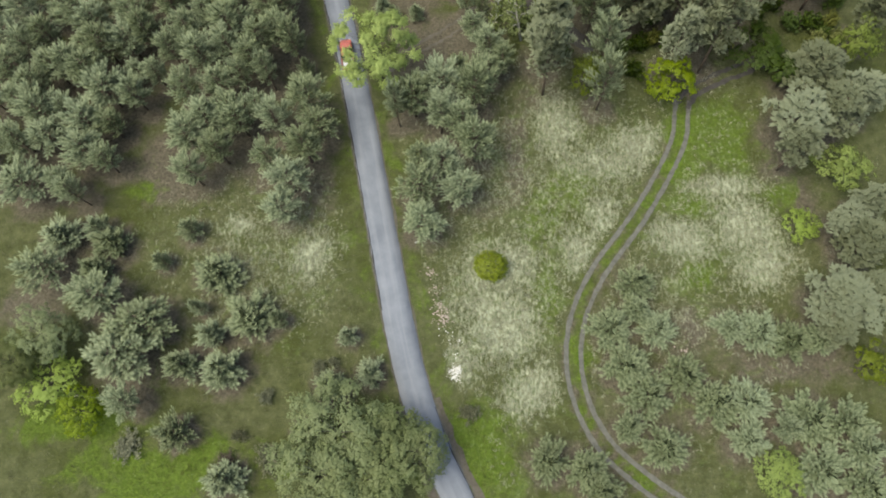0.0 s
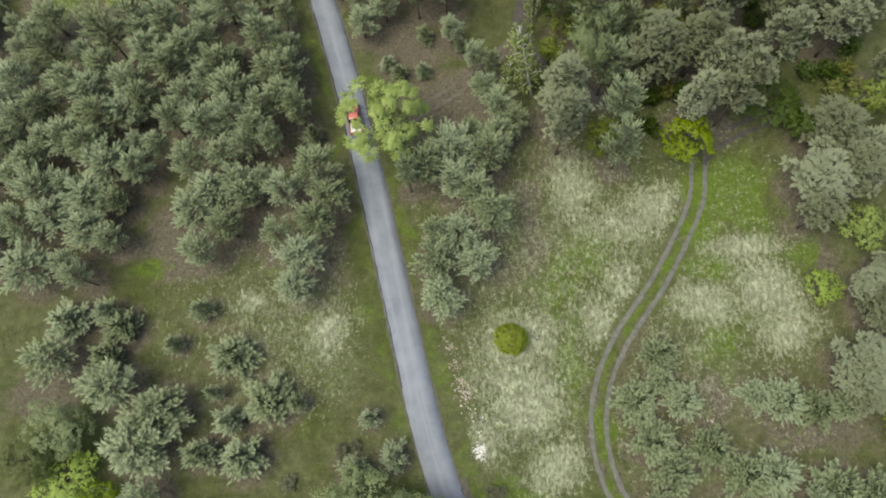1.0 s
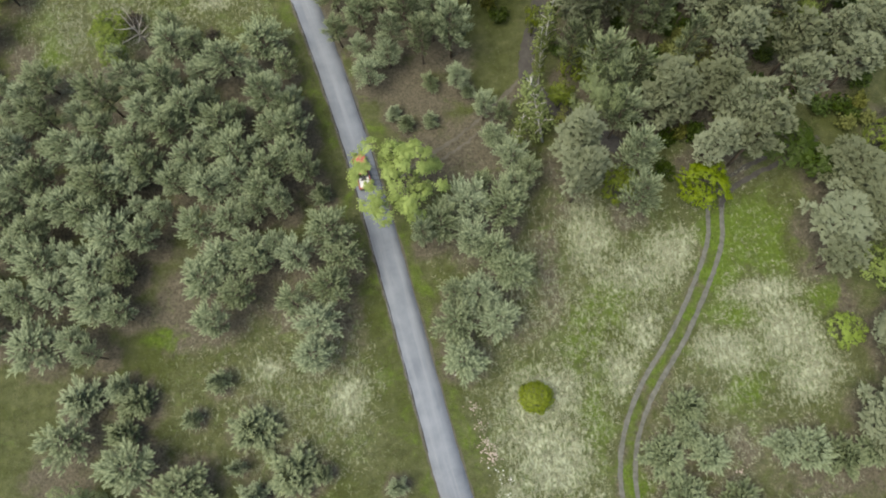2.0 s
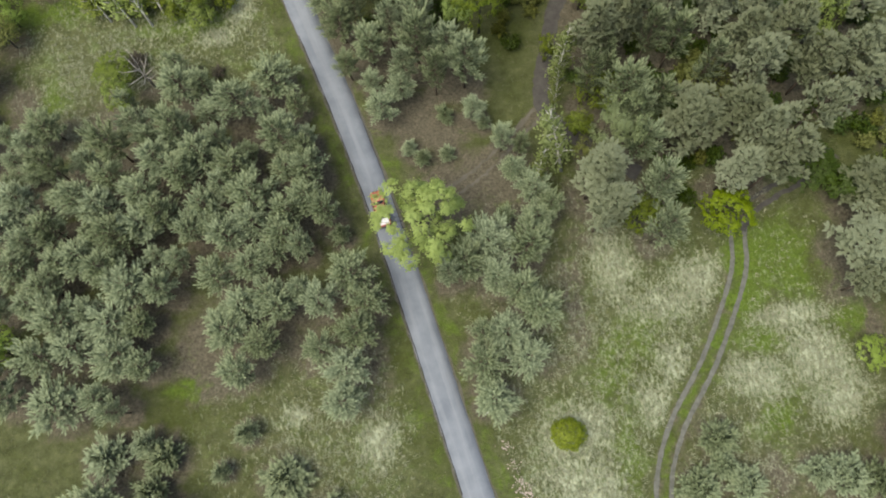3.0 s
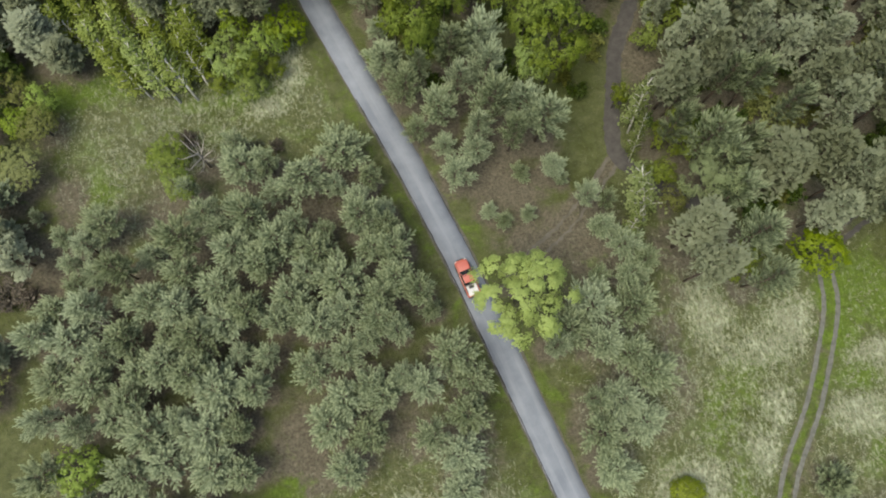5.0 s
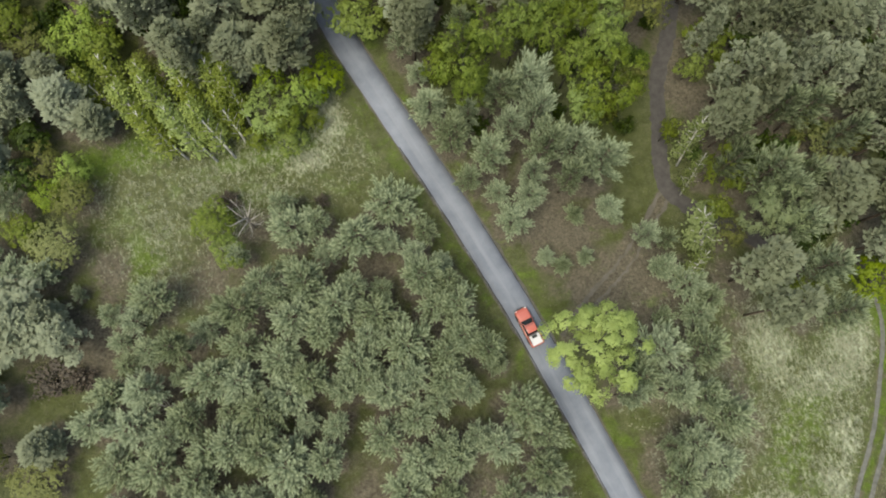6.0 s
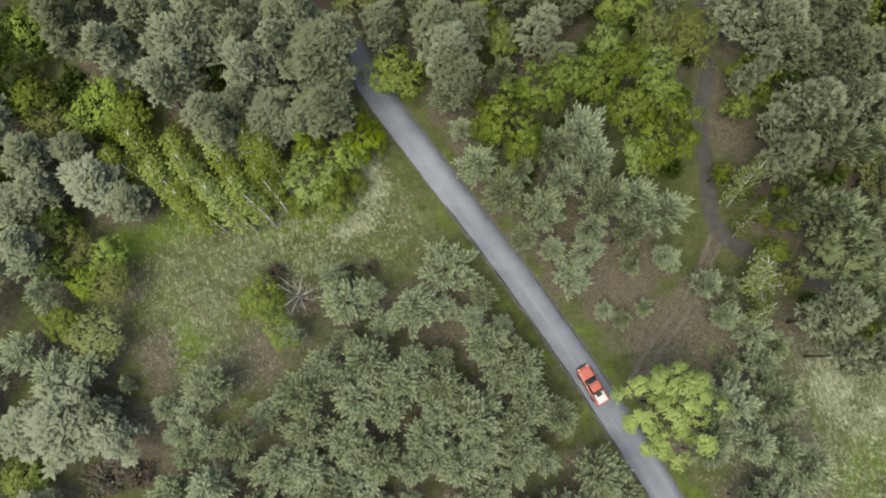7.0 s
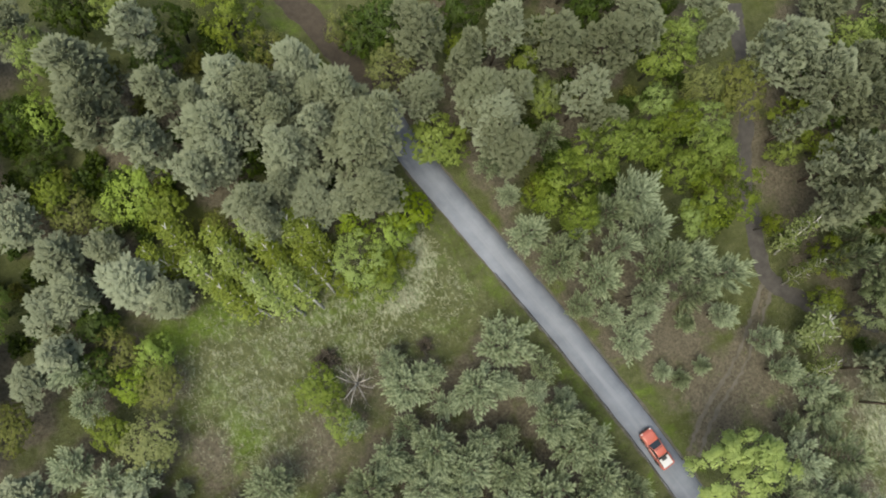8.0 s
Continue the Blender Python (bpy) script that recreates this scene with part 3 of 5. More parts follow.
def plant(kind, x, y, r, h):
    """Sets one tree of a kind at x, y with a crown of radius r and height h."""
    name, variants, wide, tall, label, category = KINDS[kind]
    k = pick.randrange(len(variants))
    spin, squash = pick.uniform(0, 360), pick.uniform(0.92, 1.08)
    if kind == "L":
        spin, squash = 122 + (spin - 180) * 0.1, 1.0
    elif kind == "B":
        spin, squash = 92 + (spin - 180) * 0.15, 1.0
    m = pose(x, y, height(x, y) - 0.05, 0, 0, spin) @ Matrix.Diagonal((r / wide * squash, r / wide / squash, h / tall, 1))
    planted.append((x, y, r, kind))
    if kind == "P" and h < 4.2:
        label = "low bushy young pine, grey-green, alone in rough grass"
    if (kind, k) not in made_kinds:
        wood, green = variants[k]()
        ob = new(name)
        part("trunk", wood, ob)
        for mesh in green if kind == "X" else [green]:
            part("limb" if kind == "X" else "crown", mesh, ob)
        made_kinds[kind, k] = tagged(ob, label, category, GROUPS.get(kind, ""))
        ob.matrix_basis = m
        return ob
    source = made_kinds[kind, k]
    was, source.matrix_basis = source.matrix_basis.copy(), Matrix.Identity(4)
    ob = copy_thing(source, m)
    source.matrix_basis = was
    return tagged(ob, label)


# ---- the lie of the land ----
ROAD = [(-260, 110), (-120, 50), (-60, 23), (-30, 10), (-12, 2.6), (-1.5, -1.8), (4, -4.5), (11, -7.1), (20, -9.4), (35, -12.4), (50, -15.4), (65, -18.6), (80, -22.4), (95, -26.7), (108, -30.4), (117, -32.2), (124, -33.6), (133, -36.2), (150, -43), (260, -86)]
HALF = 1.95


def spline(keys, step):
    """Evenly stepped points on a smooth line through the keys."""
    out = []
    for i in range(len(keys) - 1):
        a, b, c, d = (Vector(keys[min(max(j, 0), len(keys) - 1)]) for j in (i - 1, i, i + 1, i + 2))
        n = max(2, int((c - b).length / step))
        for k in range(n):
            q = k / n
            m0, m1 = (c - a) / 2, (d - b) / 2
            if (b - a).length > 1e-6:
                m0 *= min(1.0, 2 * (c - b).length / (c - a).length)
            if (d - c).length > 1e-6:
                m1 *= min(1.0, 2 * (c - b).length / (d - b).length)
            out.append(b * (2 * q**3 - 3 * q**2 + 1) + m0 * (q**3 - 2 * q**2 + q) + c * (3 * q**2 - 2 * q**3) + m1 * (q**3 - q**2))
    return out + [Vector(keys[-1])]


ROAD_LINE = spline([(x, y) for y, x in ROAD], 1.0)
FORK_LINE = spline([(47, 61.5), (41.5, 58.5), (37.0, 56.8), (33.0, 54.8), (31.0, 52.2)], 0.5)
RUT_LINE = spline([(31.2, 53.2), (30.7, 51.0), (29.9, 46.8), (27.2, 41.4), (22.7, 34.4), (17.3, 27.4), (14.2, 21.2), (13.2, 15.3), (14.1, 9.5), (16.6, 4.7), (19.6, 1.7), (23.5, -1.3), (32, -6), (50, -12)], 0.6)
DIRT_LINE = spline([(22, 112), (16.5, 98), (11.8, 90.5), (9.8, 85), (8.0, 79.5), (7.2, 75), (9.0, 71.2), (12.5, 67.5), (19, 62)], 0.6)
SAND_LINE = spline([(7.0, 74), (1.5, 69.2), (-3.0, 65.6), (-8.5, 62.5), (-13.6, 58.5)], 0.5)
road_xy, rut_xy, dirt_xy, sand_xy, fork_xy = (np.array([tuple(p) for p in line]) for line in (ROAD_LINE, RUT_LINE, DIRT_LINE, SAND_LINE, FORK_LINE))


def off_line(xs, ys, line):
    """The distance of many places from a line of points."""
    best = np.full(xs.shape, 1e9)
    for p in line:
        np.minimum(best, (xs - p[0]) ** 2 + (ys - p[1]) ** 2, out=best)
    return np.sqrt(best)


def swell(xs, ys):
    """Gentle ground swell, level along the road."""
    wave = 0.16 * np.sin(xs / 7.3 + 1.0) * np.cos(ys / 9.1) + 0.10 * np.sin(xs / 3.1 + ys / 4.7)
    return wave


def height(x, y):
    xs, ys = np.array([float(x)]), np.array([float(y)])
    calm = np.clip((off_line(xs, ys, road_xy) - 2.5) / 8, 0, 1)
    return float((swell(xs, ys) * calm)[0])


# Wide clearings where grass of both kinds mingles, and within them
# pale dry grass, lush green grass and bare earth: centre and half-axes of each stretch.
CLEARING = [(15, 33, 27, 24), (-29, 31, 12, 11), (-48, 93, 22, 8), (-62, 88, 7, 14)]
DRY = [(3.6, 20.4, 6.2, 6.1), (3.9, 27.6, 6.4, 4.6), (7.5, 11.7, 3.6, 3.4), (12.9, 48.7, 3.6, 5.2), (18.8, 43.3, 6.3, 3.4), (23.8, 46.2, 4.7, 3.4), (18.4, 34.6, 2.7, 4.0), (14.9, 29.2, 2.6, 3.9), (28.8, 32.3, 5.6, 3.2), (37.3, 33.7, 4.5, 4.0), (39.3, 27.8, 4.4, 3.8), (35.4, 39.4, 5.3, 1.8), (-1.0, 16.1, 2.9, 3.6), (-22, 30, 2.6, 3.4), (-32, 35, 2.8, 1.9), (-36, 97, 2.4, 5.0), (-39, 92, 3.5, 1.6)]
LUSH = [(9.6, 34.9, 2.7, 4.8), (13.0, 38.9, 3.9, 2.9), (17.1, 41.7, 4.7, 1.8), (10.1, 24.7, 2.1, 6.0), (30.1, 36.7, 3.4, 2.8), (34.9, 46.6, 7.0, 5.1), (30.0, 42.1, 2.7, 3.3), (31.0, 26.5, 2.9, 3.0), (0.1, 6.7, 4.9, 3.0), (16.1, 16.5, 2.2, 4.2), (42.1, 38.0, 3.0, 2.5), (1, 4, 4.9, 4.9), (-47, 40, 1.9, 1.3), (-38, 2, 10.0, 3.6), (-50, 8, 8.8, 2.2), (-44, 95, 8.7, 2.2), (-64, 100, 6.3, 2.8), (-64, 84, 2.1, 4.1)]
BARE = [(-44, 44, 3.2, 5.5), (-30, 43, 2.6, 4.0), (-68.3, 84.0, 3.2, 4.3), (-72.6, 75.7, 3.1, 4.9), (-11.2, 74.3, 4.8, 4.6), (-7.2, 64.5, 5.5, 3.2), (43.3, 18.7, 5.7, 1.8), (28.6, 19.1, 2.2, 3.6), (40.5, 14.9, 9.1, 2.5), (45.1, 37.9, 2.6, 4.1), (0.4, 37.2, 3.9, 2.4), (6.7, 45.0, 1.7, 7.6), (-33, 48, 3.3, 5.0), (-41, 45, 2.1, 3.3), (-4, 65, 6.9, 3.9), (-60, 23, 4.6, 3.1), (-40, 41, 4.9, 2.4), (-22, 40, 2.4, 6.4), (-8, 72, 3.8, 4.5), (0, 61, 5.3, 6.1), (-8, 62, 4.5, 4.5), (-57, 80, 4.2, 4.2), (15, 88, 3.2, 8.0), (-35, 75, 3.6, 2.2), (-33, 124, 4.6, 4.6)]


def blotch(xs, ys, stretches):
    worth = np.zeros(xs.shape)
    wob = 0.4 * np.sin(xs / 1.9 + 1.6 * np.sin(ys / 1.7)) + 0.4 * np.sin(ys / 1.5 + 1.8 * np.sin(xs / 2.3)) + 0.5 * np.sin(xs / 4.3 + 1.2 * np.sin(ys / 3.1))
    wob += 0.5 * np.sin(xs / 0.9 + 2.0 * np.sin(ys / 1.3 + 1)) * np.sin(ys / 0.8 + 2.0 * np.sin(xs / 1.6))
    for x, y, a, b in stretches:
        worth = np.maximum(worth, np.clip(1.2 - 0.66 * np.sqrt(((xs - x) / a) ** 2 + ((ys - y) / b) ** 2) + 0.15 * wob, 0, 1))
    return worth


# ---- the large structure: ground, road and tracks ----
def cover(xs, ys):
    """How dry, lush and bare the ground grows at many places."""
    road, rut, dirt, sand = (off_line(xs, ys, line) for line in (road_xy, rut_xy, dirt_xy, sand_xy))
    wob = 0.35 * np.sin(xs / 1.1 + ys / 2.3) + 0.3 * np.sin(ys / 1.6 - xs / 2.9)
    dry, lush, bare = blotch(xs, ys, DRY), blotch(xs, ys, LUSH), blotch(xs, ys, BARE)
    open_land = blotch(xs, ys, CLEARING)
    dry, lush = np.maximum(dry * 0.95, 0.46 * open_land), np.maximum(lush * 1.0, 0.34 * open_land)
    verge = np.clip(1.7 - np.abs(road - HALF - 1.3 + 0.4 * wob) / 1.1, 0, 1)
    lush = np.maximum(lush, np.maximum(0.34 * verge, np.clip(1.5 - rut / 0.5, 0, 0.5)))
    dry = dry * (1 - verge) * np.clip((rut - 1.0) / 1.5, 0, 1) * np.clip((sand - 1.0) / 2, 0, 1)
    needles = np.zeros(xs.shape)
    for x, y, r, kind in planted:
        if kind in ("P", "M", "Q", "X", "Ds"):
            needles = np.maximum(needles, np.clip(1.6 - np.hypot(xs - x, ys - y) / (r * 0.8), 0, 0.9))
    bare = np.maximum(bare * (1 - 0.8 * verge), needles)
    bare = np.maximum(bare, np.clip(1.5 - sand / 1.0, 0, 0.8))
    bare = np.maximum(bare, np.clip(1.5 - np.abs(rut - 0.95) / 0.45, 0, 0.75))
    lush = lush * (1 - 0.7 * needles)
    return np.stack([dry, lush * (1 - 0.75 * dry), bare * (1 - 0.7 * dry)], -1)


def axis(low, high, step):
    """Even steps from low to high, then ever wider ones out to the horizon."""
    inner = list(np.arange(low, high + step / 2, step))
    gap, a, b = step, low, high
    before, after = [], []
    while gap < 900:
        gap *= 1.6
        a, b = a - gap, b + gap
        before.append(a)
        after.append(b)
    return np.array(before[::-1] + inner + after)


def build_ground():
    gx, gy = axis(-112, 76, 1.0), axis(-28, 158, 1.0)
    xs, ys = np.meshgrid(gx, gy)
    calm = np.clip((off_line(xs, ys, road_xy) - 2.5) / 8, 0, 1)
    zs = swell(xs, ys) * calm
    zs *= np.clip(2 - np.hypot(xs + 20, ys - 60) / 200, 0, 1)
    nx, ny = len(gx), len(gy)
    verts = np.stack([xs.ravel(), ys.ravel(), zs.ravel()], -1)
    i = (np.arange(ny - 1)[:, None] * nx + np.arange(nx - 1)).ravel()
    me = mesh_of("ground", verts.tolist(), np.stack([i, i + 1, i + nx + 1, i + nx], -1).tolist(), MEADOW, True)
    layer = me.color_attributes.new("cover", "FLOAT_COLOR", "POINT")
    rgba = np.ones((nx * ny, 4))
    rgba[:, :3] = cover(xs.ravel(), ys.ravel())
    layer.data.foreach_set("color", rgba.ravel())
    return tagged(new("ground", me), "rough meadow of pale dry and green grass with brown needle litter", "ground", kind="structure")


def ribbon(name, line, material, left, right, lift, rough=0.0, follow=True, thick=0.0, seed=1, keep=lambda p: True):
    """A strip along a line, from left to right of it in metres, with uneven edges and, if thick, real side faces."""
    rnd = random.Random(seed)
    s = Soup()
    rows = []
    for i, p in enumerate(line):
        if not keep(p):
            continue
        ahead = (line[min(i + 1, len(line) - 1)] - line[max(i - 1, 0)]).normalized()
        across = Vector((ahead.y, -ahead.x))
        a, b = left + rough * rnd.uniform(-1, 1), right + rough * rnd.uniform(-1, 1)
        cross = []
        for q in (0, 0.34, 0.66, 1):
            w = p + across * (a + (b - a) * q)
            crown = 0.035 * (1 - (2 * q - 1) ** 2) if thick else 0.0
            cross.append(Vector((w.x, w.y, (height(w.x, w.y) if follow else 0.0) + lift + crown)))
        if thick:
            cross = [cross[0] - Vector((0, 0, thick))] + cross + [cross[-1] - Vector((0, 0, thick))]
        rows.append(cross)
    n = len(rows[0])
    for r in rows:
        s.v += r
    for i in range(len(rows) - 1):
        for k in range(n - 1):
            a = i * n + k
            s.f.append((a, a + 1, a + n + 1, a + n))
    me = s.mesh(name, material, True)
    layer = me.uv_layers.new(name="along")
    for loop in me.loops:
        layer.data[loop.index].uv = (loop.vertex_index % n / (n - 1), loop.vertex_index // n)
    return me


def build_tracks():
    road = tagged(new("road", ribbon("road", ROAD_LINE, ASPHALT, -HALF, HALF, 0.05, 0.05, False, 0.12, keep=lambda p: p.y < 118)), "narrow single-lane road of worn blue-grey asphalt", "road", kind="structure")
    near = lambda p: -40 < p.y < 118  # noqa: E731
    part("shoulder", ribbon("shoulder", ROAD_LINE, SHOULDER, HALF - 0.05, HALF + 0.28, 0.022, 0.16, True, keep=near, seed=2), road, "gravelly grey-brown road edge")
    part("shoulder", ribbon("shoulder", ROAD_LINE, SHOULDER, -HALF - 0.24, -HALF + 0.05, 0.022, 0.14, True, keep=near, seed=3), road, "gravelly grey-brown road edge")
    for side, seed in ((-HALF - 0.55, 16), (HALF + 0.55, 17)):
        part("dirt_edge", ribbon("dirt_edge", ROAD_LINE, BROWN_EDGE, side - 0.5, side + 0.5, 0.018, 0.24, True, keep=lambda p: -40 < p.y < 11, seed=seed), road, "trodden brown road edge")
    part("seam", ribbon("seam", ROAD_LINE, SEAM, -HALF + 0.02, -HALF + 0.17, 0.064, 0.05, False, keep=lambda p: 22 < p.y < 92, seed=4), road, "dark cracked edge seam")
    part("seam", ribbon("seam", ROAD_LINE, SEAM, HALF - 0.16, HALF - 0.03, 0.064, 0.05, False, keep=lambda p: -20 < p.y < 9, seed=5), road, "dark cracked edge seam")
    part("seam", ribbon("seam", ROAD_LINE, SEAM, HALF - 0.14, HALF - 0.02, 0.064, 0.06, False, keep=lambda p: 58 < p.y < 78, seed=18), road, "dark cracked edge seam")
    # Two small areas of darker colour on the road.
    part("patch", ribbon("patch", ROAD_LINE, PATCH, -0.6, 0.5, 0.094, 0.15, False, keep=lambda p: 2.2 < p.y < 4.8, seed=6), road, "dark patch on the asphalt")
    part("patch", ribbon("patch", ROAD_LINE, PATCH, 0.3, 1.2, 0.090, 0.12, False, keep=lambda p: 9.5 < p.y < 11.0, seed=7), road, "dark patch on the asphalt")
    # Brown strip that carries the road line on beyond the asphalt.
    tagged(new("forest_lane", ribbon("forest_lane", ROAD_LINE, LANE_BROWN, -1.7, 1.7, 0.03, 0.25, keep=lambda p: 116 < p.y < 240, seed=15)), "brown lane continuing the road under the trees", "road", kind="structure")
    track = tagged(new("track"), "two-rut sandy farm track curving through the meadow", "track", kind="structure")
    for side, seed in ((-0.95, 8), (0.95, 9)):
        part("rut", ribbon("rut", RUT_LINE, SAND, side - 0.31, side + 0.31, 0.03, 0.06, seed=seed), track)
    for side, seed in ((-0.8, 13), (0.8, 14)):
        part("rut", ribbon("rut", FORK_LINE, DIRT, side - 0.35, side + 0.35, 0.035, 0.16, seed=seed), track, "dark trodden earth rut")
    tagged(new("dirt_track", ribbon("dirt_track", DIRT_LINE, DIRT, -1.15, 1.15, 0.03, 0.22, seed=10)), "dark bare earth track through the wood", "track", kind="structure")
    path = tagged(new("sandy_path"), "faint sandy wheel marks joining the road", "track", kind="structure")
    for side, seed in ((-0.8, 11), (0.7, 12)):
        part("rut", ribbon("rut", SAND_LINE, FAINT, side - 0.22, side + 0.22, 0.03, 0.22, seed=seed), path)


# ---- the trees: place, crown radius and height ----
for spot in [(-56.2, 32.5, 4.3, 4.1), (-49, 31.6, 3.8, 3.9), (-38.4, 33.5, 2.5, 4.3), (-33.9, 27.4, 4.6, 4), (-41.7, 29.1, 2.1, 3.9), (-29.1, 20.9, 5, 4.3), (-33.7, 18.7, 2.9, 4.9), (-32.1, 14.3, 4.3, 4.8), (-37.5, 15.1, 3.2, 4.7), (-50.8, 28, 3.3, 4.1), (-37.3, 6, 3.1, 4.4), (-30.6, 1, 3.6, 4.1), (-13, 13.5, 2.7, 4), (-16, 18.5, 2.1, 3.9), (-18.1, 12.1, 3.1, 4), (-36, 22.5, 1.7, 4.9), (-25, 20.8, 1.9, 4.8), (-21.2, 6.6, 2.1, 4.8), (21.3, 25.1, 3.7, 4), (21.5, 21.7, 3.3, 4), (18.1, 19.2, 4.3, 3.6), (24, 19.1, 3.7, 3.4), (19.6, 14.1, 4.6, 4), (22.3, 10.6, 3.9, 3.7)]:
    plant("P", *spot)
for spot in [(26.5, 13.4, 4, 4), (29.8, 9.8, 4.2, 4), (34.2, 9.7, 4.2, 3.6), (33.6, 5.2, 3.7, 3.5), (19.2, 6.8, 2.9, 3.7), (23.8, 4.6, 4, 3.5), (33.2, 19.2, 3.3, 3.3), (36.8, 18.6, 4.4, 3.4), (40.5, 17.4, 4, 3.9), (44.7, 17.5, 3.3, 3.1), (41.6, 7.5, 4.8, 3.1), (45.4, 7.2, 3.5, 3.7), (41.6, 1.3, 4.6, 3.4), (47.3, 3.9, 4, 3.6), (9.4, 2.6, 3.7, 3.6), (13.7, 2, 3.7, 3.4), (15.5, -0.5, 3.5, 4.1), (46.6, 0, 3.9, 3.3), (38.5, 6.5, 2.5, 3.5), (-23.6, 58.1, 2.1, 4.7), (-50.9, 33.8, 2.5, 4.2), (-7.7, 68.1, 1.8, 2.9), (-13, 69.9, 2.1, 2.7), (-11.2, 68.2, 1.9, 3.3)]:
    plant("P", *spot)
for spot in [(-7.1, 74.1, 2.1, 3), (-2, 72.2, 1.7, 2.8), (-72.9, 82.6, 1.3, 2.8)]:
    plant("P", *spot)
for spot in [(-48.8, 23.6, 4.4, 6.7), (-42.9, 20.6, 4.9, 5.7), (-45.3, 15.5, 5.2, 5.9), (-57.4, 27.6, 4.1, 6.4), (-43.1, 10.3, 3, 6.6), (-51.6, 80.7, 2.2, 6.9), (-44.3, 82.6, 3.9, 7), (-44.7, 86.2, 2.2, 6.6), (-36.6, 79.1, 3.8, 8.1), (-31.3, 81.6, 4.2, 6.2), (-40.8, 82.5, 2.5, 6.8), (-62.7, 78.5, 3.7, 6.7), (-65.9, 76.2, 2.5, 6), (-52.9, 73.7, 3.6, 10.9), (-49.6, 76.1, 2.9, 10), (-44.2, 74.9, 3.6, 10.6), (-46.9, 70.9, 3.6, 9.1), (-41.5, 71.2, 3.9, 8.9), (-44.1, 68.3, 3.6, 9.5), (-36.8, 68.7, 3.6, 8.7), (-34.5, 63.5, 4.3, 9.4), (-30.2, 71.4, 3.4, 11), (-26.7, 66.9, 3.4, 9.2), (-27, 69.9, 2.6, 8.4)]:
    plant("M", *spot)
for spot in [(-29.7, 67.2, 3.1, 8.5), (-27.4, 63, 3.4, 8.8), (-24.9, 60.3, 2.7, 10.5), (-29.8, 61, 3.1, 9.3), (-48, 73.8, 2.6, 9.1), (-38.5, 72.9, 2.4, 8.6), (-61.3, 71.5, 2.8, 10.4), (-65.8, 67.8, 3.6, 9), (-57.9, 67.1, 3.6, 8.4), (-53.5, 69.4, 3.4, 8.1), (-55.2, 65.6, 3.6, 8.1), (-49.4, 66.3, 3.6, 8.3), (-46.8, 63.4, 3.4, 9.7), (-41, 63.5, 3.3, 8.3), (-38.7, 66.1, 2.8, 8), (-69, 64.2, 4, 7.7), (-67, 58.8, 4, 7.2), (-61.9, 63.1, 3.3, 8.8), (-60.8, 58.3, 3.3, 6.9), (-58, 58.7, 3.5, 7.8), (-53.4, 61.5, 3.7, 8.3), (-49.7, 62.2, 3.7, 7.5), (-54.5, 56.6, 3.5, 8.8), (-51.7, 53.9, 4.4, 7.7)]:
    plant("M", *spot)
for spot in [(-43.2, 60.5, 2.6, 7.5), (-45.2, 57.1, 2.3, 6.7), (-47.7, 53.2, 3, 7.5), (-62.9, 55.2, 3, 7.2), (-64.9, 61.4, 2.8, 8.5), (-60.8, 50.6, 3.8, 7.9), (-54.4, 49.8, 4, 7.2), (-50.7, 48.8, 3, 6.3), (-63.8, 46.8, 3.5, 6.7), (-59.5, 46.7, 3.7, 6.7), (-54.1, 45.1, 3.8, 6.6), (-50.7, 43.2, 2.7, 6.7), (-68, 41.5, 3.5, 7.9), (-62.1, 39.7, 4.5, 6.5), (-56.5, 40.1, 2.8, 6.3), (-53.9, 38.1, 2.3, 8.1), (-57.6, 51.4, 2.5, 7.3), (-69, 53.5, 2.8, 8.2), (-70.7, 44.1, 3, 7), (-38.4, 58.7, 3.3, 8.6), (-34.4, 60.3, 3, 8.9), (-30.9, 58, 3.3, 8.8), (-40.2, 60.7, 2.8, 7.3), (-32.6, 56.2, 2.4, 7.5)]:
    plant("M", *spot)
for spot in [(-28.6, 56.2, 2.3, 9.1), (-39.9, 54, 3.2, 8.1), (-35.8, 54.8, 3.2, 6.9), (-36.8, 49.7, 3.8, 7.5), (-33.5, 50.7, 3, 7.8), (-32, 48.6, 3.3, 7.5), (-29.5, 50.5, 2.2, 7.8), (-39.3, 46.7, 3.8, 7.3), (-34.5, 44.3, 3.2, 7.5), (-37.9, 40.9, 3.2, 7.6), (-22.8, 51.6, 3.9, 8.6), (-26.8, 48.5, 3.2, 8.7), (-21.1, 48.2, 3.3, 6.8), (-22.5, 44.2, 3.3, 8.7), (-27.2, 42.3, 2.8, 8.7), (-24.6, 39.7, 3.7, 8.1), (-25.3, 35.6, 3.3, 6.7), (-7.6, 51.3, 3.6, 8.5), (-3.6, 53.5, 3.9, 8.8), (1.2, 51.9, 3.6, 10.1), (-3.9, 48.5, 3.3, 9.9), (-0.7, 46.6, 3.4, 10.4), (0.8, 44.1, 3.9, 10.9), (-3.5, 41.5, 3.4, 8.4)]:
    plant("M", *spot)
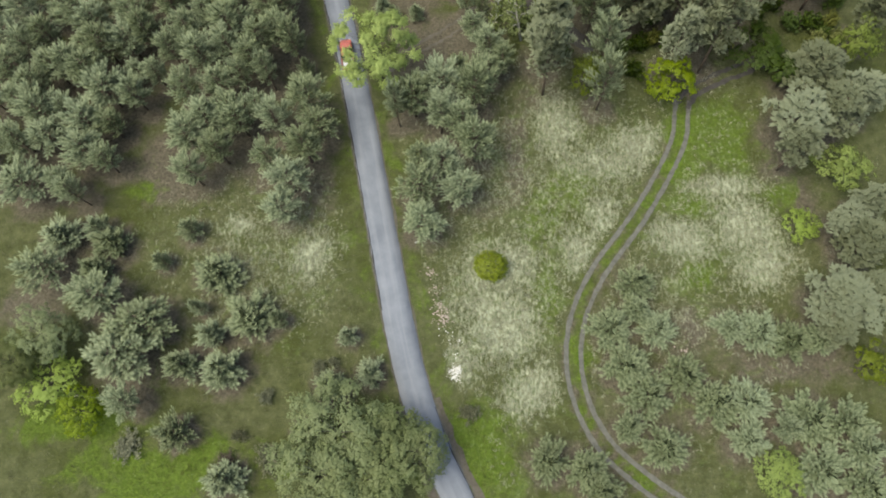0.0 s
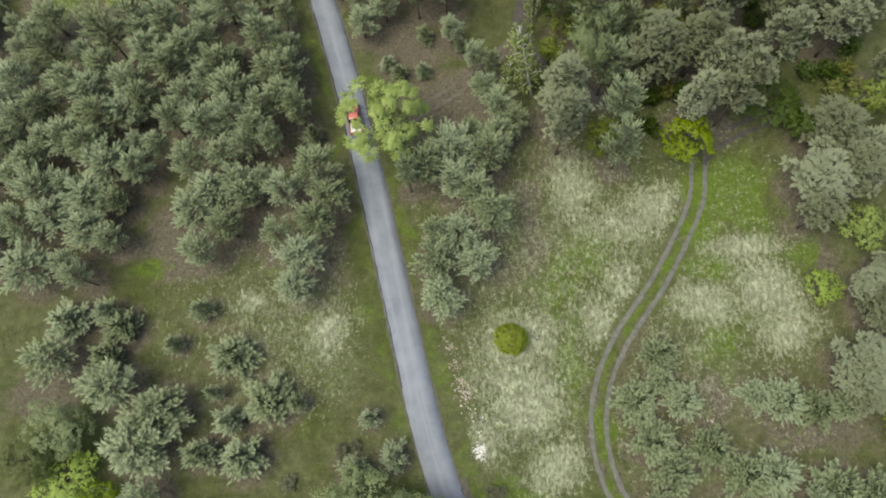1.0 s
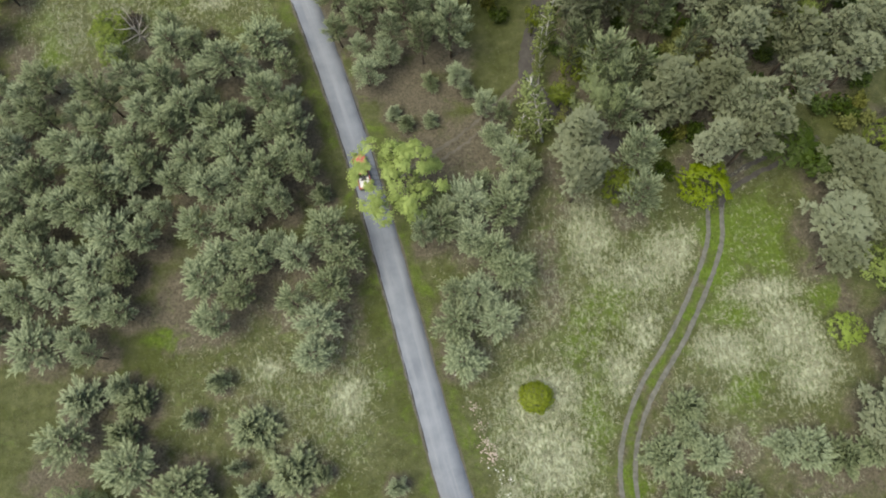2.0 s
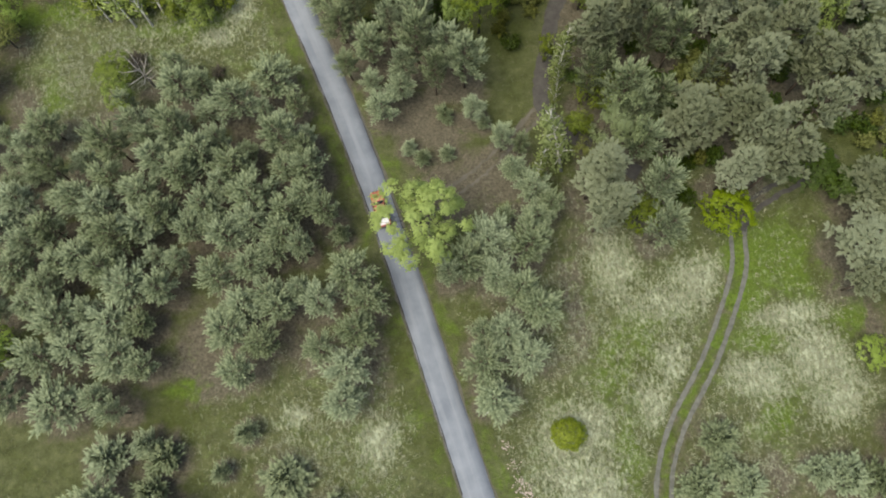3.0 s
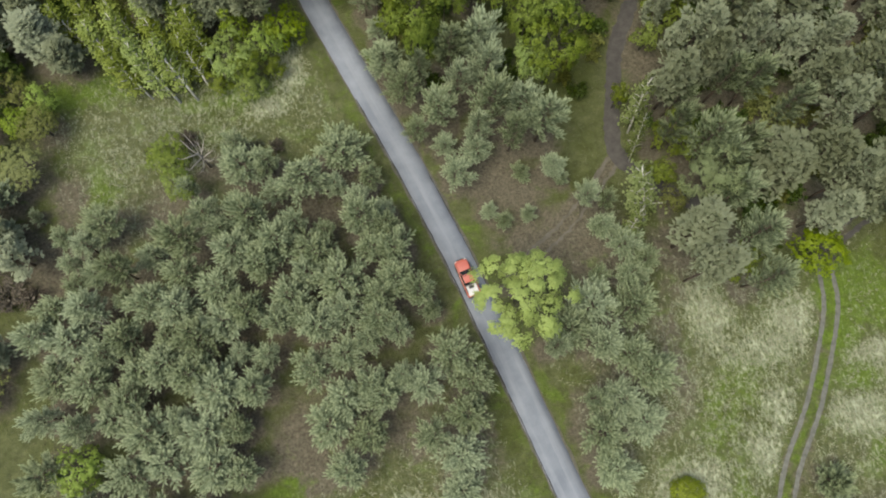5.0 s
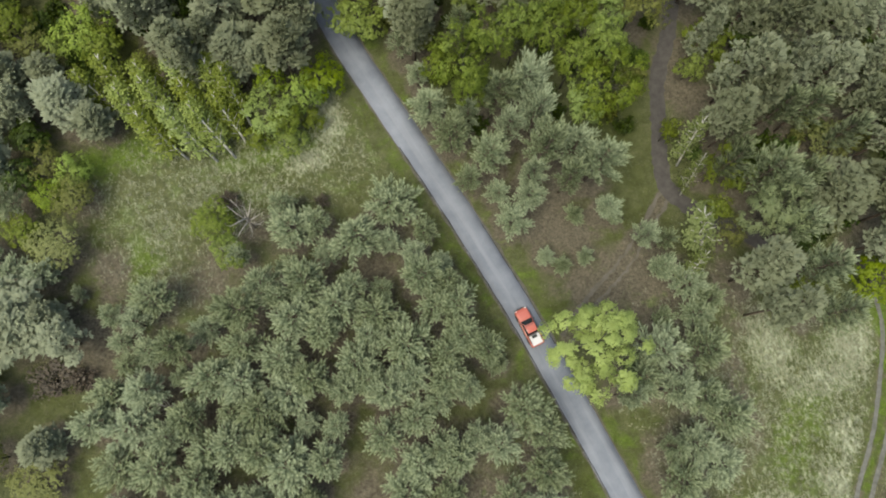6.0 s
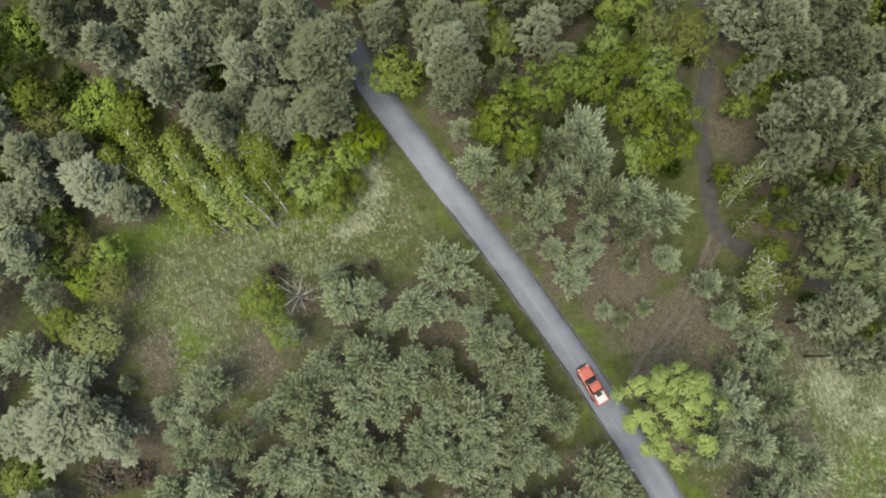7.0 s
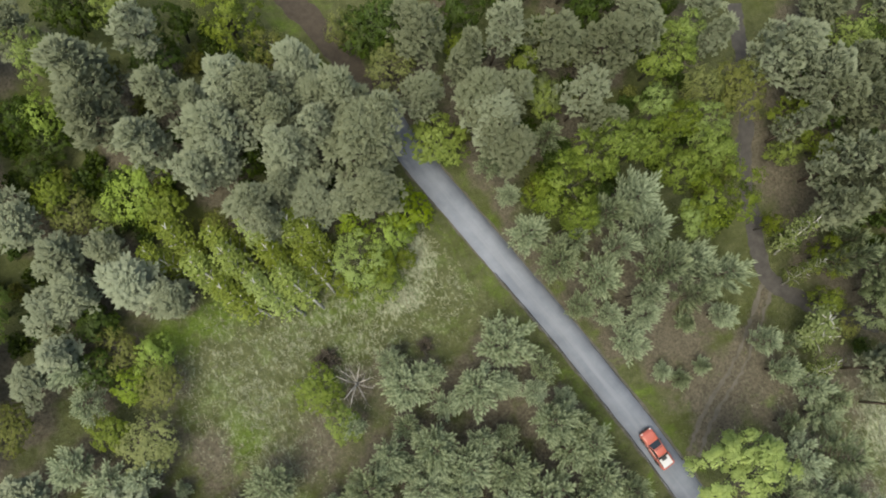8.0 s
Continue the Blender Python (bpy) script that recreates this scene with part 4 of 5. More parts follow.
for spot in [(-9.9, 49.7, 2.2, 10.8), (-0.9, 38.4, 3.5, 6.7), (-6.7, 38.4, 3.7, 8.5), (-6.1, 33.7, 4, 6.9), (-6.6, 42.2, 2.3, 8.3), (0, 68.1, 2.4, 6.9), (0.7, 63.9, 2.7, 6.3), (3, 60.3, 3, 6.9), (2.9, 56.7, 2.9, 5.7), (5, 57.9, 2.4, 6.5), (-1.5, 57.5, 2, 5.9), (2.3, 66.9, 1.7, 6.9), (-72.9, 65.4, 3.3, 8), (-70.5, 68.4, 3.3, 6.5), (-71.2, 60, 3.5, 6.5), (-73.3, 55.6, 2.7, 7.3), (-73.5, 48.8, 3.5, 8), (-65.2, 53.1, 3, 6.3), (-9.8, 91.8, 4.2, 13.2), (-13.7, 91.3, 3.2, 12.6), (-9.2, 87.4, 3.5, 12), (-6.3, 81.8, 3.5, 11), (-9.8, 82.3, 3.3, 13.1), (-8, 78.1, 2.5, 11.7)]:
    plant("M", *spot)
for spot in [(-3.8, 78.8, 3.7, 12.8), (-13.4, 86.8, 2.5, 10.9), (-22.3, 93.1, 3.6, 8.1), (-20.3, 88.5, 3.3, 8.3), (-16.6, 84.2, 3.6, 8.4), (-18.2, 90.2, 2.2, 10.2), (-12.5, 80.4, 2.4, 9.4), (-16.4, 75.3, 3, 5.9), (-13, 77.9, 2.7, 6.4), (-22.2, 98.7, 2.2, 5.5), (-3.3, 73.7, 2.5, 6), (-20, 82.2, 2.4, 7), (-16.8, 79.5, 2.2, 5.6), (15.1, 78.4, 2.4, 10.9), (15.2, 75.6, 1.9, 10.5), (-81.8, 90.1, 3.3, 6.4), (-79.5, 86.5, 3.3, 6.3), (-78.3, 100.2, 3.2, 6.8), (-78.2, 96, 2.5, 6.4), (-75.8, 85.9, 2.8, 6.3), (-15, 103.9, 2.4, 8.5), (-23.2, 103.4, 2.3, 7.6)]:
    plant("M", *spot)
for spot in [(47.1, 53.9, 4.4, 9.5), (44.9, 47.1, 4.9, 8.6), (49, 47.8, 3.9, 8.8), (42.9, 41.8, 2.9, 9.8), (53.4, 50.2, 3.4, 8.7), (46.2, 22.4, 4.3, 7.3), (50.5, 29.3, 3.8, 8), (48.7, 32.7, 2.9, 6.4), (49.8, 23.8, 2.9, 6.3), (45.5, 18.5, 2.6, 6.7), (52.4, 35, 2.9, 7.7), (24, 65.5, 4.1, 13.2), (10.8, 59.4, 4.1, 15.2), (10.9, 54.4, 3.3, 16.8), (30.5, 66, 4.2, 14.6), (32.3, 61.9, 3.5, 16.3), (29.1, 58.3, 3.3, 13.1), (33.9, 57.8, 3.6, 16.6), (39.5, 64, 3.6, 16.6)]:
    plant("Q", *spot)
for spot in [(42.7, 71.3, 3.6, 13.4), (38.8, 75.5, 3.9, 15.4), (33.8, 76.3, 3.6, 14.7), (33.6, 70.8, 3.5, 16.4), (14.5, 79.8, 3.6, 15.1), (18.6, 80.9, 3.3, 17.2), (18, 84.7, 3.6, 17.1), (25.5, 89.8, 3.9, 17.2), (21.4, 92.8, 3.3, 13.6), (25.6, 83.6, 2.7, 15.9), (-20.9, 108.2, 3.5, 12.9), (-17.9, 109.7, 2.9, 13.6), (-21.5, 102.7, 3.2, 14.7), (-9.5, 105.7, 3.4, 14), (-8.2, 101.5, 2.6, 12.5), (-74.5, 112.6, 3.4, 8.5), (-74.3, 108.1, 3.1, 9.3), (-68, 106.3, 4.4, 9.1), (-65.4, 103.4, 3.1, 8)]:
    plant("Q", *spot)
for spot in [(-77.2, 107.6, 2.9, 8), (-78.6, 102.3, 2.9, 8.9), (-69.3, 111.7, 2.6, 7.7), (-80, 80, 5, 8.2), (-84.1, 81.4, 3.8, 6.8), (-74.5, 76.5, 3.1, 8), (-76, 80.4, 2.6, 7.6), (-63.4, 130.8, 4.5, 15.4), (-64.4, 124.7, 3.4, 15.2), (-56.4, 132.6, 3, 14.5), (-56.6, 125.3, 3, 13.9), (-60.1, 120.5, 3.5, 14.6), (-53, 119, 4, 13.9), (-56, 115, 3, 13.7), (-49.1, 123.5, 4.2, 12.4), (-46.3, 120.6, 3.2, 15), (-44.9, 117.4, 2.6, 13.6), (-40.6, 123, 3.8, 12), (-40.7, 118.7, 3, 12.4), (-37.7, 116.7, 3.5, 15.1), (-46.1, 113.3, 3.4, 12.8), (-37.8, 111.5, 5, 13.3), (-34.5, 112.5, 3.2, 14.4), (-38.8, 104.8, 3.7, 15.1)]:
    plant("Q", *spot)
for spot in [(-52.4, 109.3, 3.7, 13), (-50.9, 106.5, 2.2, 13.3), (-53.3, 115.2, 2.9, 13.4), (-53.4, 123.1, 2.7, 11.9), (-41.6, 114.3, 2.4, 15.1), (-46, 107.8, 3.8, 8.8), (-48, 109.7, 2.2, 11.5), (-42.6, 105.9, 2.5, 9.2), (-25.6, 121.1, 3.4, 13.5), (-27.7, 114.3, 2.7, 11.7), (-22, 111.3, 4, 13.6), (-21.2, 115.9, 2.7, 14.7), (-22.3, 106, 2.9, 12.5), (-4.5, 110.8, 3.4, 14.3), (-9.4, 113.7, 3.4, 13), (-15.6, 116.9, 3, 15.2), (-0.5, 109.4, 2.7, 14.2), (18.8, 101, 4, 14.6), (21.4, 95.9, 3.2, 13.8), (25.8, 95.8, 3.1, 13.9), (16.2, 91.7, 2.1, 13.3)]:
    plant("Q", *spot)
for spot in [(17.7, 63.6, 3.3, 13.5), (20.8, 69.7, 2.9, 13.2), (16.9, 71.5, 4.2, 13.5), (18.9, 57.5, 3.6, 13.5), (18.6, 51.9, 3.2, 13.5), (28.3, 73.4, 2.5, 13.5), (17.7, 67.9, 2.6, 13.5), (12.3, 73.9, 2.2, 13.5), (21.6, 79.1, 2.6, 13.5), (25.3, 77.9, 3.3, 13.5)]:
    plant("M", *spot)
for spot in [(36.6, 1.3, 3, 3.4), (-53.8, 86.3, 2.9, 5.4), (-52.8, 81.7, 2.1, 6.5), (-17.5, 95.7, 3.6, 15), (-20, 96.9, 2.4, 13.2), (-12.7, 98.2, 3, 14.7), (-8.8, 98.3, 2.7, 15.6), (-5.6, 97.3, 2.8, 14.2), (-2.8, 101, 2.2, 14.4), (-1.1, 98.2, 2.5, 14.1), (2.2, 96.9, 2.8, 13), (1.3, 93, 3.3, 15.3), (-2.7, 92.8, 2.8, 13.6), (-0.4, 87.4, 3.9, 15.3), (-4.1, 86.4, 2.4, 13), (-17.7, 92, 2.2, 15.1), (-42.9, 98.8, 3.2, 6.3), (-41.1, 96.8, 2.1, 6.2), (3, 106.9, 3.5, 11.7), (5.9, 108.4, 2.6, 13.3)]:
    plant("Dg", *spot)
for spot in [(-54.6, 18.5, 3.4, 6.8), (-57.9, 14.9, 2.9, 6.9), (-15.6, 6, 5.3, 8.6), (-17.9, 1.6, 5.1, 8.2), (-10.2, 4.4, 4.9, 7.5), (-6.6, 3.8, 3.5, 8.1), (-12.7, 0.7, 4.8, 7.3), (15.3, 66.1, 3.2, 13.3), (-12.2, 109.3, 2.2, 7.1)]:
    plant("Dw", *spot)
for spot in [(-54, 12.2, 3.8, 4.6), (-49.1, 9, 2.8, 5.4), (44.2, 33.1, 2.2, 3), (-69.8, 48, 3.1, 6.9), (28.5, 54.3, 3.4, 6.8), (-35.2, 101.8, 3.1, 5.7), (-37.9, 100.4, 2.3, 6.9), (-41.8, 103.5, 2, 6.9), (-69.6, 98.1, 2.3, 5.9), (-73.1, 95.8, 2.1, 4.9), (-63.9, 116.9, 3.5, 7.6), (-71, 130, 2.6, 6.6)]:
    plant("Db", *spot)
for spot in [(42.3, 58.2, 4.1, 5.6), (44.8, 55, 2.4, 6.1), (23.7, 92, 2.9, 7.9), (-74.6, 105, 3.5, 5.1), (-71.8, 128.1, 2.8, 4.5), (-74.1, 124.8, 2.5, 4.9), (-76.2, 99.2, 2.5, 5.9), (-56, 132.4, 3.2, 7.4), (-50.1, 115.5, 2.2, 9), (-51.6, 134.7, 2.7, 8.9), (-30.9, 125.8, 3.5, 7.6), (-27.7, 126.2, 3.2, 8.3), (-73, 130.4, 2.4, 8.1), (34.5, 98.8, 2.7, 8.2), (23.5, 97.9, 2.1, 6.9)]:
    plant("Dd", *spot)
for spot in [(49.9, 40.7, 3.4, 6.4), (49.8, 14.4, 2.6, 5), (13.7, 74.3, 2.6, 7.8), (16, 72.3, 1.9, 6.3), (17, 55, 2.6, 8), (10.9, 69.1, 2.1, 6.6), (19.4, 93, 3.3, 6.7), (15, 89.3, 2, 6.7), (8.4, 81.3, 1.5, 7), (20.8, 87.9, 2.4, 5.6), (-28, 108.7, 4, 7.1), (-12.8, 108.5, 2.7, 7.3), (-41.4, 95.2, 2.3, 4), (-45.6, 96.7, 1.8, 3.3), (-37.7, 97.2, 1.7, 3.4), (-77.2, 92.2, 2.6, 5.2), (-68.6, 116.5, 2.3, 4.7), (-86.4, 76, 3, 4.5), (-62, 114.1, 3.3, 7.1), (-72.9, 120.3, 2.8, 6.6), (-12.9, 114.1, 2.3, 7.5), (-18.7, 110.8, 1.6, 8), (-20.4, 119.3, 1.9, 7.4)]:
    plant("Dy", *spot)
for spot in [(29.2, 73.9, 2.9, 6.1), (31.3, 72.6, 2, 6.7), (11.7, 65.2, 2, 5.6), (-81.8, 60.4, 3.8, 3.9), (9.3, 99, 4.4, 12.5), (3.7, 101, 2.7, 14.8), (-73.1, 100.3, 2.8, 4.7), (-70, 94.6, 3, 5.6), (-73.6, 88.7, 3.8, 5.5), (-71.8, 117.6, 2.8, 5.3), (-61.6, 131.5, 2.1, 8), (-42.6, 127.3, 2.7, 8.1), (-29.5, 120.1, 3.2, 7), (-33.7, 126.6, 2.1, 7.9), (-57, 109.5, 1.9, 7.9)]:
    plant("Ds", *spot)
for spot in [(9.9, 78.8, 2.6, 11.6), (8.4, 74.1, 1.8, 12.4), (7.1, 66.1, 3.5, 11.2), (3.8, 62, 2, 11)]:
    plant("B", *spot)
for spot in [(-61.4, 108.2, 3, 7.5), (-56.3, 106.4, 3, 8.3), (-52.3, 105.3, 3, 8.6), (-48.7, 103.3, 3, 8.5), (-59.9, 103.8, 3, 7.9), (-56.1, 102.5, 3, 9.2), (-51.6, 100.9, 3, 8.5), (-48.4, 99.7, 2.7, 7.4), (-57.7, 99.6, 2.9, 7.2), (-53.9, 98.3, 2.9, 9.3), (-51, 98.4, 2.9, 9.3), (-46.9, 101.9, 2.4, 9.2), (-64, 107.6, 2.4, 8.4)]:
    plant("L", *spot)
for spot in [(-43.7, 4.8, 2.9, 1.7), (-25.4, 3.4, 2.6, 1.7), (-29.5, 6.1, 1.5, 1.7), (-19.6, 14.6, 1.5, 1.7), (-17.8, 15.3, 1.2, 1.7), (-26.3, 11, 1.7, 1.7), (-0.4, 8.8, 2, 1.7), (-43.8, 86.9, 1.4, 1.7), (-42.3, 86.8, 1.2, 1.7)]:
    plant("S", *spot)
for spot in [(-31, 2.7, 1.7, 1.7), (-78.1, 72.5, 3.9, 2.5), (-74.8, 71.9, 2.5, 2.5), (-51.6, 89.6, 2.2, 2.5), (-39.6, 86.1, 1.5, 2.5)]:
    plant("N", *spot)
for spot in [(-49.3, 85.1, 3.1, 7), (-64.1, 65.0, 1.1, 8.3)]:
    plant("X", *spot)
for spot in [(-12.5, 57.1, 5.5, 14.4)]:
    plant("Dl", *spot)
for spot in [(2.7, 28.0, 2.15, 3.0)]:
    plant("K", *spot)


def in_any(x, y, stretches, reach):
    return any(((x - cx) / a) ** 2 + ((y - cy) / b) ** 2 < reach for cx, cy, a, b in stretches)


def close_canopy(kinds, x0, x1, y0, y1, tries, radius, tall, gap, seed):
    """Fills the holes of a stand with further trees, clear of road, tracks and open ground."""
    rnd = random.Random(seed)
    for _ in range(tries):
        x, y, r, h = rnd.uniform(x0, x1), rnd.uniform(y0, y1), rnd.uniform(*radius), rnd.uniform(*tall)
        kind = rnd.choice(kinds)
        here = np.array([x]), np.array([y])
        clear = off_line(*here, road_xy)[0] > r + 3.2 and off_line(*here, dirt_xy)[0] > r + 1.4 and off_line(*here, sand_xy)[0] > 5 and off_line(*here, rut_xy)[0] > r + 2.5 and off_line(*here, fork_xy)[0] > r + 1.0
        if clear and not in_any(x, y, CLEARING + BARE, 1.15) and all(math.hypot(x - px, y - py) > gap * (r + pr) for px, py, pr, _ in planted):
            plant(kind, x, y, r, h)


close_canopy("M", -72, -26, 56, 79, 700, (1.9, 2.5), (4.5, 6.0), 0.60, 1)
close_canopy(["Q", "Q", "Dd", "Dy"], -96, -40, 104, 142, 400, (2.8, 3.8), (8, 12), 0.74, 2)
close_canopy(["Q", "Q", "Dd", "Ds"], -96, -72, 62, 104, 300, (2.6, 3.6), (6, 9), 0.74, 3)
close_canopy(["Q", "Q", "Dd", "Dg"], -29, 14, 97, 142, 300, (2.6, 3.6), (9, 12), 0.74, 4)
close_canopy(["Q", "Q", "Q", "Dy"], 29, 58, 57, 112, 400, (2.8, 4.0), (10, 13), 0.76, 5)
close_canopy("U", 12, 56, 57, 100, 500, (1.6, 2.4), (2, 3.5), 0.48, 6)
close_canopy("U", -85, -38, 106, 135, 400, (1.6, 2.4), (2, 3.5), 0.48, 7)
close_canopy("U", -25, 10, 84, 120, 300, (1.4, 2.2), (2, 3.5), 0.48, 8)


build_ground()
build_tracks()


# ---- the pickup ----
CAR_RED = paint("orange_red_car_paint", (0.40, 0.095, 0.065), 0.28, 0.0, 1.0)
BLACK = paint("black_plastic", (0.018, 0.018, 0.02), 0.5)
TYRE = paint("tyre_rubber", (0.02, 0.02, 0.02), 0.85)
ALLOY = paint("dark_alloy", (0.22, 0.22, 0.23), 0.35, 0.9)
BEDCOVER = paint("white_bed_liner", (0.52, 0.52, 0.54), 0.35, 0.0, 0.3)
LAMP = paint("lamp_glass", (0.7, 0.7, 0.68), 0.1, 0.0, 0.5)
TAIL = paint("tail_lamp_red", (0.35, 0.01, 0.01), 0.2, 0.0, 0.5)
GLASS = paint("tinted_car_glass", (0.02, 0.025, 0.03), 0.06, 0.0, 0.6, 0.0)


def loft(name, sections, material, bevel=0.04):
    """A closed body through cross-sections: (y, half width, low z, high z, half width at the top)."""
    bm = bmesh.new()
    rings = []
    for y, w, low, high, top in sections:
        rings.append([bm.verts.new(p) for p in ((-w, y, low), (w, y, low), (w, y, (low + high) / 2), (top, y, high), (-top, y, high), (-w, y, (low + high) / 2))])
    for a, b in zip(rings, rings[1:]):
        for k in range(6):
            bm.faces.new((a[k], a[(k + 1) % 6], b[(k + 1) % 6], b[k]))
    bm.faces.new(rings[0][::-1])
    bm.faces.new(rings[-1])
    bmesh.ops.recalc_face_normals(bm, faces=bm.faces)
    bmesh.ops.bevel(bm, geom=bm.edges[:], offset=bevel, segments=2, profile=0.6, affect="EDGES")
    me = bpy.data.meshes.new(name)
    bm.to_mesh(me)
    bm.free()
    me.materials.append(material)
    me.polygons.foreach_set("use_smooth", [True] * len(me.polygons))
    return me


def box(name, lo, hi, material, bevel=0.02):
    (x0, y0, z0), (x1, y1, z1) = lo, hi
    bm = bmesh.new()
    bmesh.ops.create_cube(bm, size=1.0, matrix=Matrix.Translation(((x0 + x1) / 2, (y0 + y1) / 2, (z0 + z1) / 2)) @ Matrix.Diagonal((x1 - x0, y1 - y0, z1 - z0, 1)))
    bmesh.ops.bevel(bm, geom=bm.edges[:], offset=bevel, segments=2, affect="EDGES")
    me = bpy.data.meshes.new(name)
    bm.to_mesh(me)
    bm.free()
    me.materials.append(material)
    return me


def wheel_mesh(name, radius, width, material, inner):
    s, n = Soup(), 24
    prof = [(inner, -width / 2), (radius * 0.93, -width / 2), (radius, -width * 0.32), (radius, width * 0.32), (radius * 0.93, width / 2), (inner, width / 2)]
    for k in range(n):
        a = 2 * math.pi * k / n
        s.v += [Vector((w, r * math.cos(a), r * math.sin(a))) for r, w in prof]
    for k in range(n):
        for j in range(6):
            s.f.append((k * 6 + j, k * 6 + (j + 1) % 6, ((k + 1) % n) * 6 + (j + 1) % 6, ((k + 1) % n) * 6 + j))
    return s.mesh(name, material, True)


def rim_mesh(radius, width):
    s = Soup()
    for k in range(6):
        a = 2 * math.pi * k / 6
        s.tube([Vector((0, 0, 0)), Vector((0, math.cos(a), math.sin(a))) * radius], [0.05, 0.04], 4)
    s.tube([Vector((-width / 2, 0, 0)), Vector((width / 2, 0, 0))], [0.07, 0.06], 8)
    return s.mesh("rim", ALLOY, True)


def build_pickup(m):
    """A four-door pickup, 5.4 m long, facing +y, with an open bed."""
    car = tagged(new("pickup_truck"), "orange-red double-cab pickup truck with a pale bed on the asphalt road", "car")
    body = part("body", loft("body", [(-2.62, 0.88, 0.52, 1.02, 0.84), (-2.5, 0.93, 0.42, 1.14, 0.88), (-0.9, 0.95, 0.40, 1.14, 0.90), (1.0, 0.95, 0.40, 1.14, 0.90), (2.2, 0.94, 0.42, 1.08, 0.84), (2.5, 0.88, 0.46, 0.98, 0.76), (2.62, 0.72, 0.52, 0.86, 0.62)], CAR_RED, 0.05), car)
    part("bonnet", loft("bonnet", [(0.98, 0.80, 1.08, 1.24, 0.74), (1.6, 0.80, 1.06, 1.22, 0.72), (2.2, 0.76, 1.00, 1.14, 0.68), (2.46, 0.62, 0.94, 1.02, 0.54)], CAR_RED, 0.03), body)
    cab = part("cab", loft("cab", [(-1.02, 0.86, 1.10, 1.20, 0.84), (-0.78, 0.85, 1.10, 1.76, 0.64), (-0.55, 0.85, 1.10, 1.84, 0.66), (0.22, 0.85, 1.10, 1.84, 0.66), (1.08, 0.84, 1.10, 1.18, 0.78)], GLASS, 0.03), car, "tinted glass cab")
    part("roof", loft("roof", [(-0.80, 0.66, 1.76, 1.83, 0.60), (-0.52, 0.70, 1.79, 1.885, 0.62), (0.14, 0.70, 1.79, 1.885, 0.62), (0.36, 0.68, 1.73, 1.80, 0.60)], CAR_RED, 0.02), cab, "orange-red roof panel")
    part("roof_rail", box("roof_rail", (-0.58, 0.16, 1.885), (0.58, 0.22, 1.915), BLACK, 0.01), cab)
    for s in (-1, 1):
        pillar = Soup()
        pillar.tube([Vector((s * 0.80, 1.02, 1.16)), Vector((s * 0.655, 0.28, 1.83))], [0.045, 0.04], 5)
        pillar.tube([Vector((s * 0.845, -0.20, 1.12)), Vector((s * 0.67, -0.20, 1.83))], [0.045, 0.04], 5)
        part("pillar", pillar.mesh("pillar", CAR_RED, True), cab)
        part("mirror", box("mirror", (min(s * 0.93, s * 1.12), 0.72, 1.14), (max(s * 0.93, s * 1.12), 0.86, 1.32), BLACK, 0.03), car)
        part("side_wall", box("side_wall", (min(s * 0.72, s * 0.91), -2.56, 1.10), (max(s * 0.72, s * 0.91), -1.02, 1.27), CAR_RED, 0.03), car)
        part("bed_rail", box("bed_rail", (min(s * 0.70, s * 0.80), -2.2, 1.27), (max(s * 0.70, s * 0.80), -1.1, 1.31), BLACK, 0.012), car)
        part("side_step", box("side_step", (min(s * 0.90, s * 1.03), -0.9, 0.42), (max(s * 0.90, s * 1.03), 0.95, 0.50), BLACK, 0.02), car)
        part("headlight", box("headlight", (min(s * 0.50, s * 0.80), 2.40, 0.82), (max(s * 0.50, s * 0.80), 2.56, 0.98), LAMP, 0.03), car)
        part("tail_light", box("tail_light", (min(s * 0.76, s * 0.91), -2.66, 0.80), (max(s * 0.76, s * 0.91), -2.55, 1.12), TAIL, 0.02), car)
        part("tow_hook", box("tow_hook", (min(s * 0.16, s * 0.34), 2.60, 0.50), (max(s * 0.16, s * 0.34), 2.82, 0.62), BLACK, 0.03), car)
        for y in (-1.62, 1.60):
            arch = Soup()
            arch.tube([Vector((s * 0.95, y + 0.50 * math.cos(a), 0.42 + 0.50 * math.sin(a))) for a in (radians(d) for d in range(0, 181, 20))], [0.06] * 10, 5)
            part("wheel_arch", arch.mesh("wheel_arch", BLACK, True), car)
            wheel = part("wheel", wheel_mesh("wheel", 0.41, 0.27, TYRE, 0.24), car)
            wheel.location = (s * 0.84, y, 0.41)
            rim = part("rim", rim_mesh(0.25, 0.2), wheel)
    part("bed_floor", box("bed_floor", (-0.72, -2.54, 1.10), (0.72, -1.04, 1.18), BEDCOVER, 0.01), car, "pale bed cover")
    part("roll_bar", box("roll_bar", (-0.74, -1.16, 1.27), (0.74, -1.04, 1.62), BLACK, 0.03), car)
    part("toolbox", box("toolbox", (-0.36, -1.62, 1.18), (0.36, -1.22, 1.38), BLACK, 0.04), car)
    part("tailgate", box("tailgate", (-0.80, -2.68, 0.62), (0.80, -2.56, 1.25), CAR_RED, 0.025), car)
    part("rear_bumper", box("rear_bumper", (-0.86, -2.74, 0.44), (0.86, -2.62, 0.62), BLACK, 0.03), car)
    part("front_bumper", box("front_bumper", (-0.78, 2.50, 0.42), (0.78, 2.70, 0.62), BLACK, 0.05), car)
    part("grille", box("grille", (-0.46, 2.52, 0.64), (0.46, 2.66, 0.90), BLACK, 0.02), car)
    part("windscreen_wiper", box("windscreen_wiper", (-0.6, 1.06, 1.20), (0.5, 1.10, 1.225), BLACK, 0.008), car)
    car.matrix_basis = m
    return car


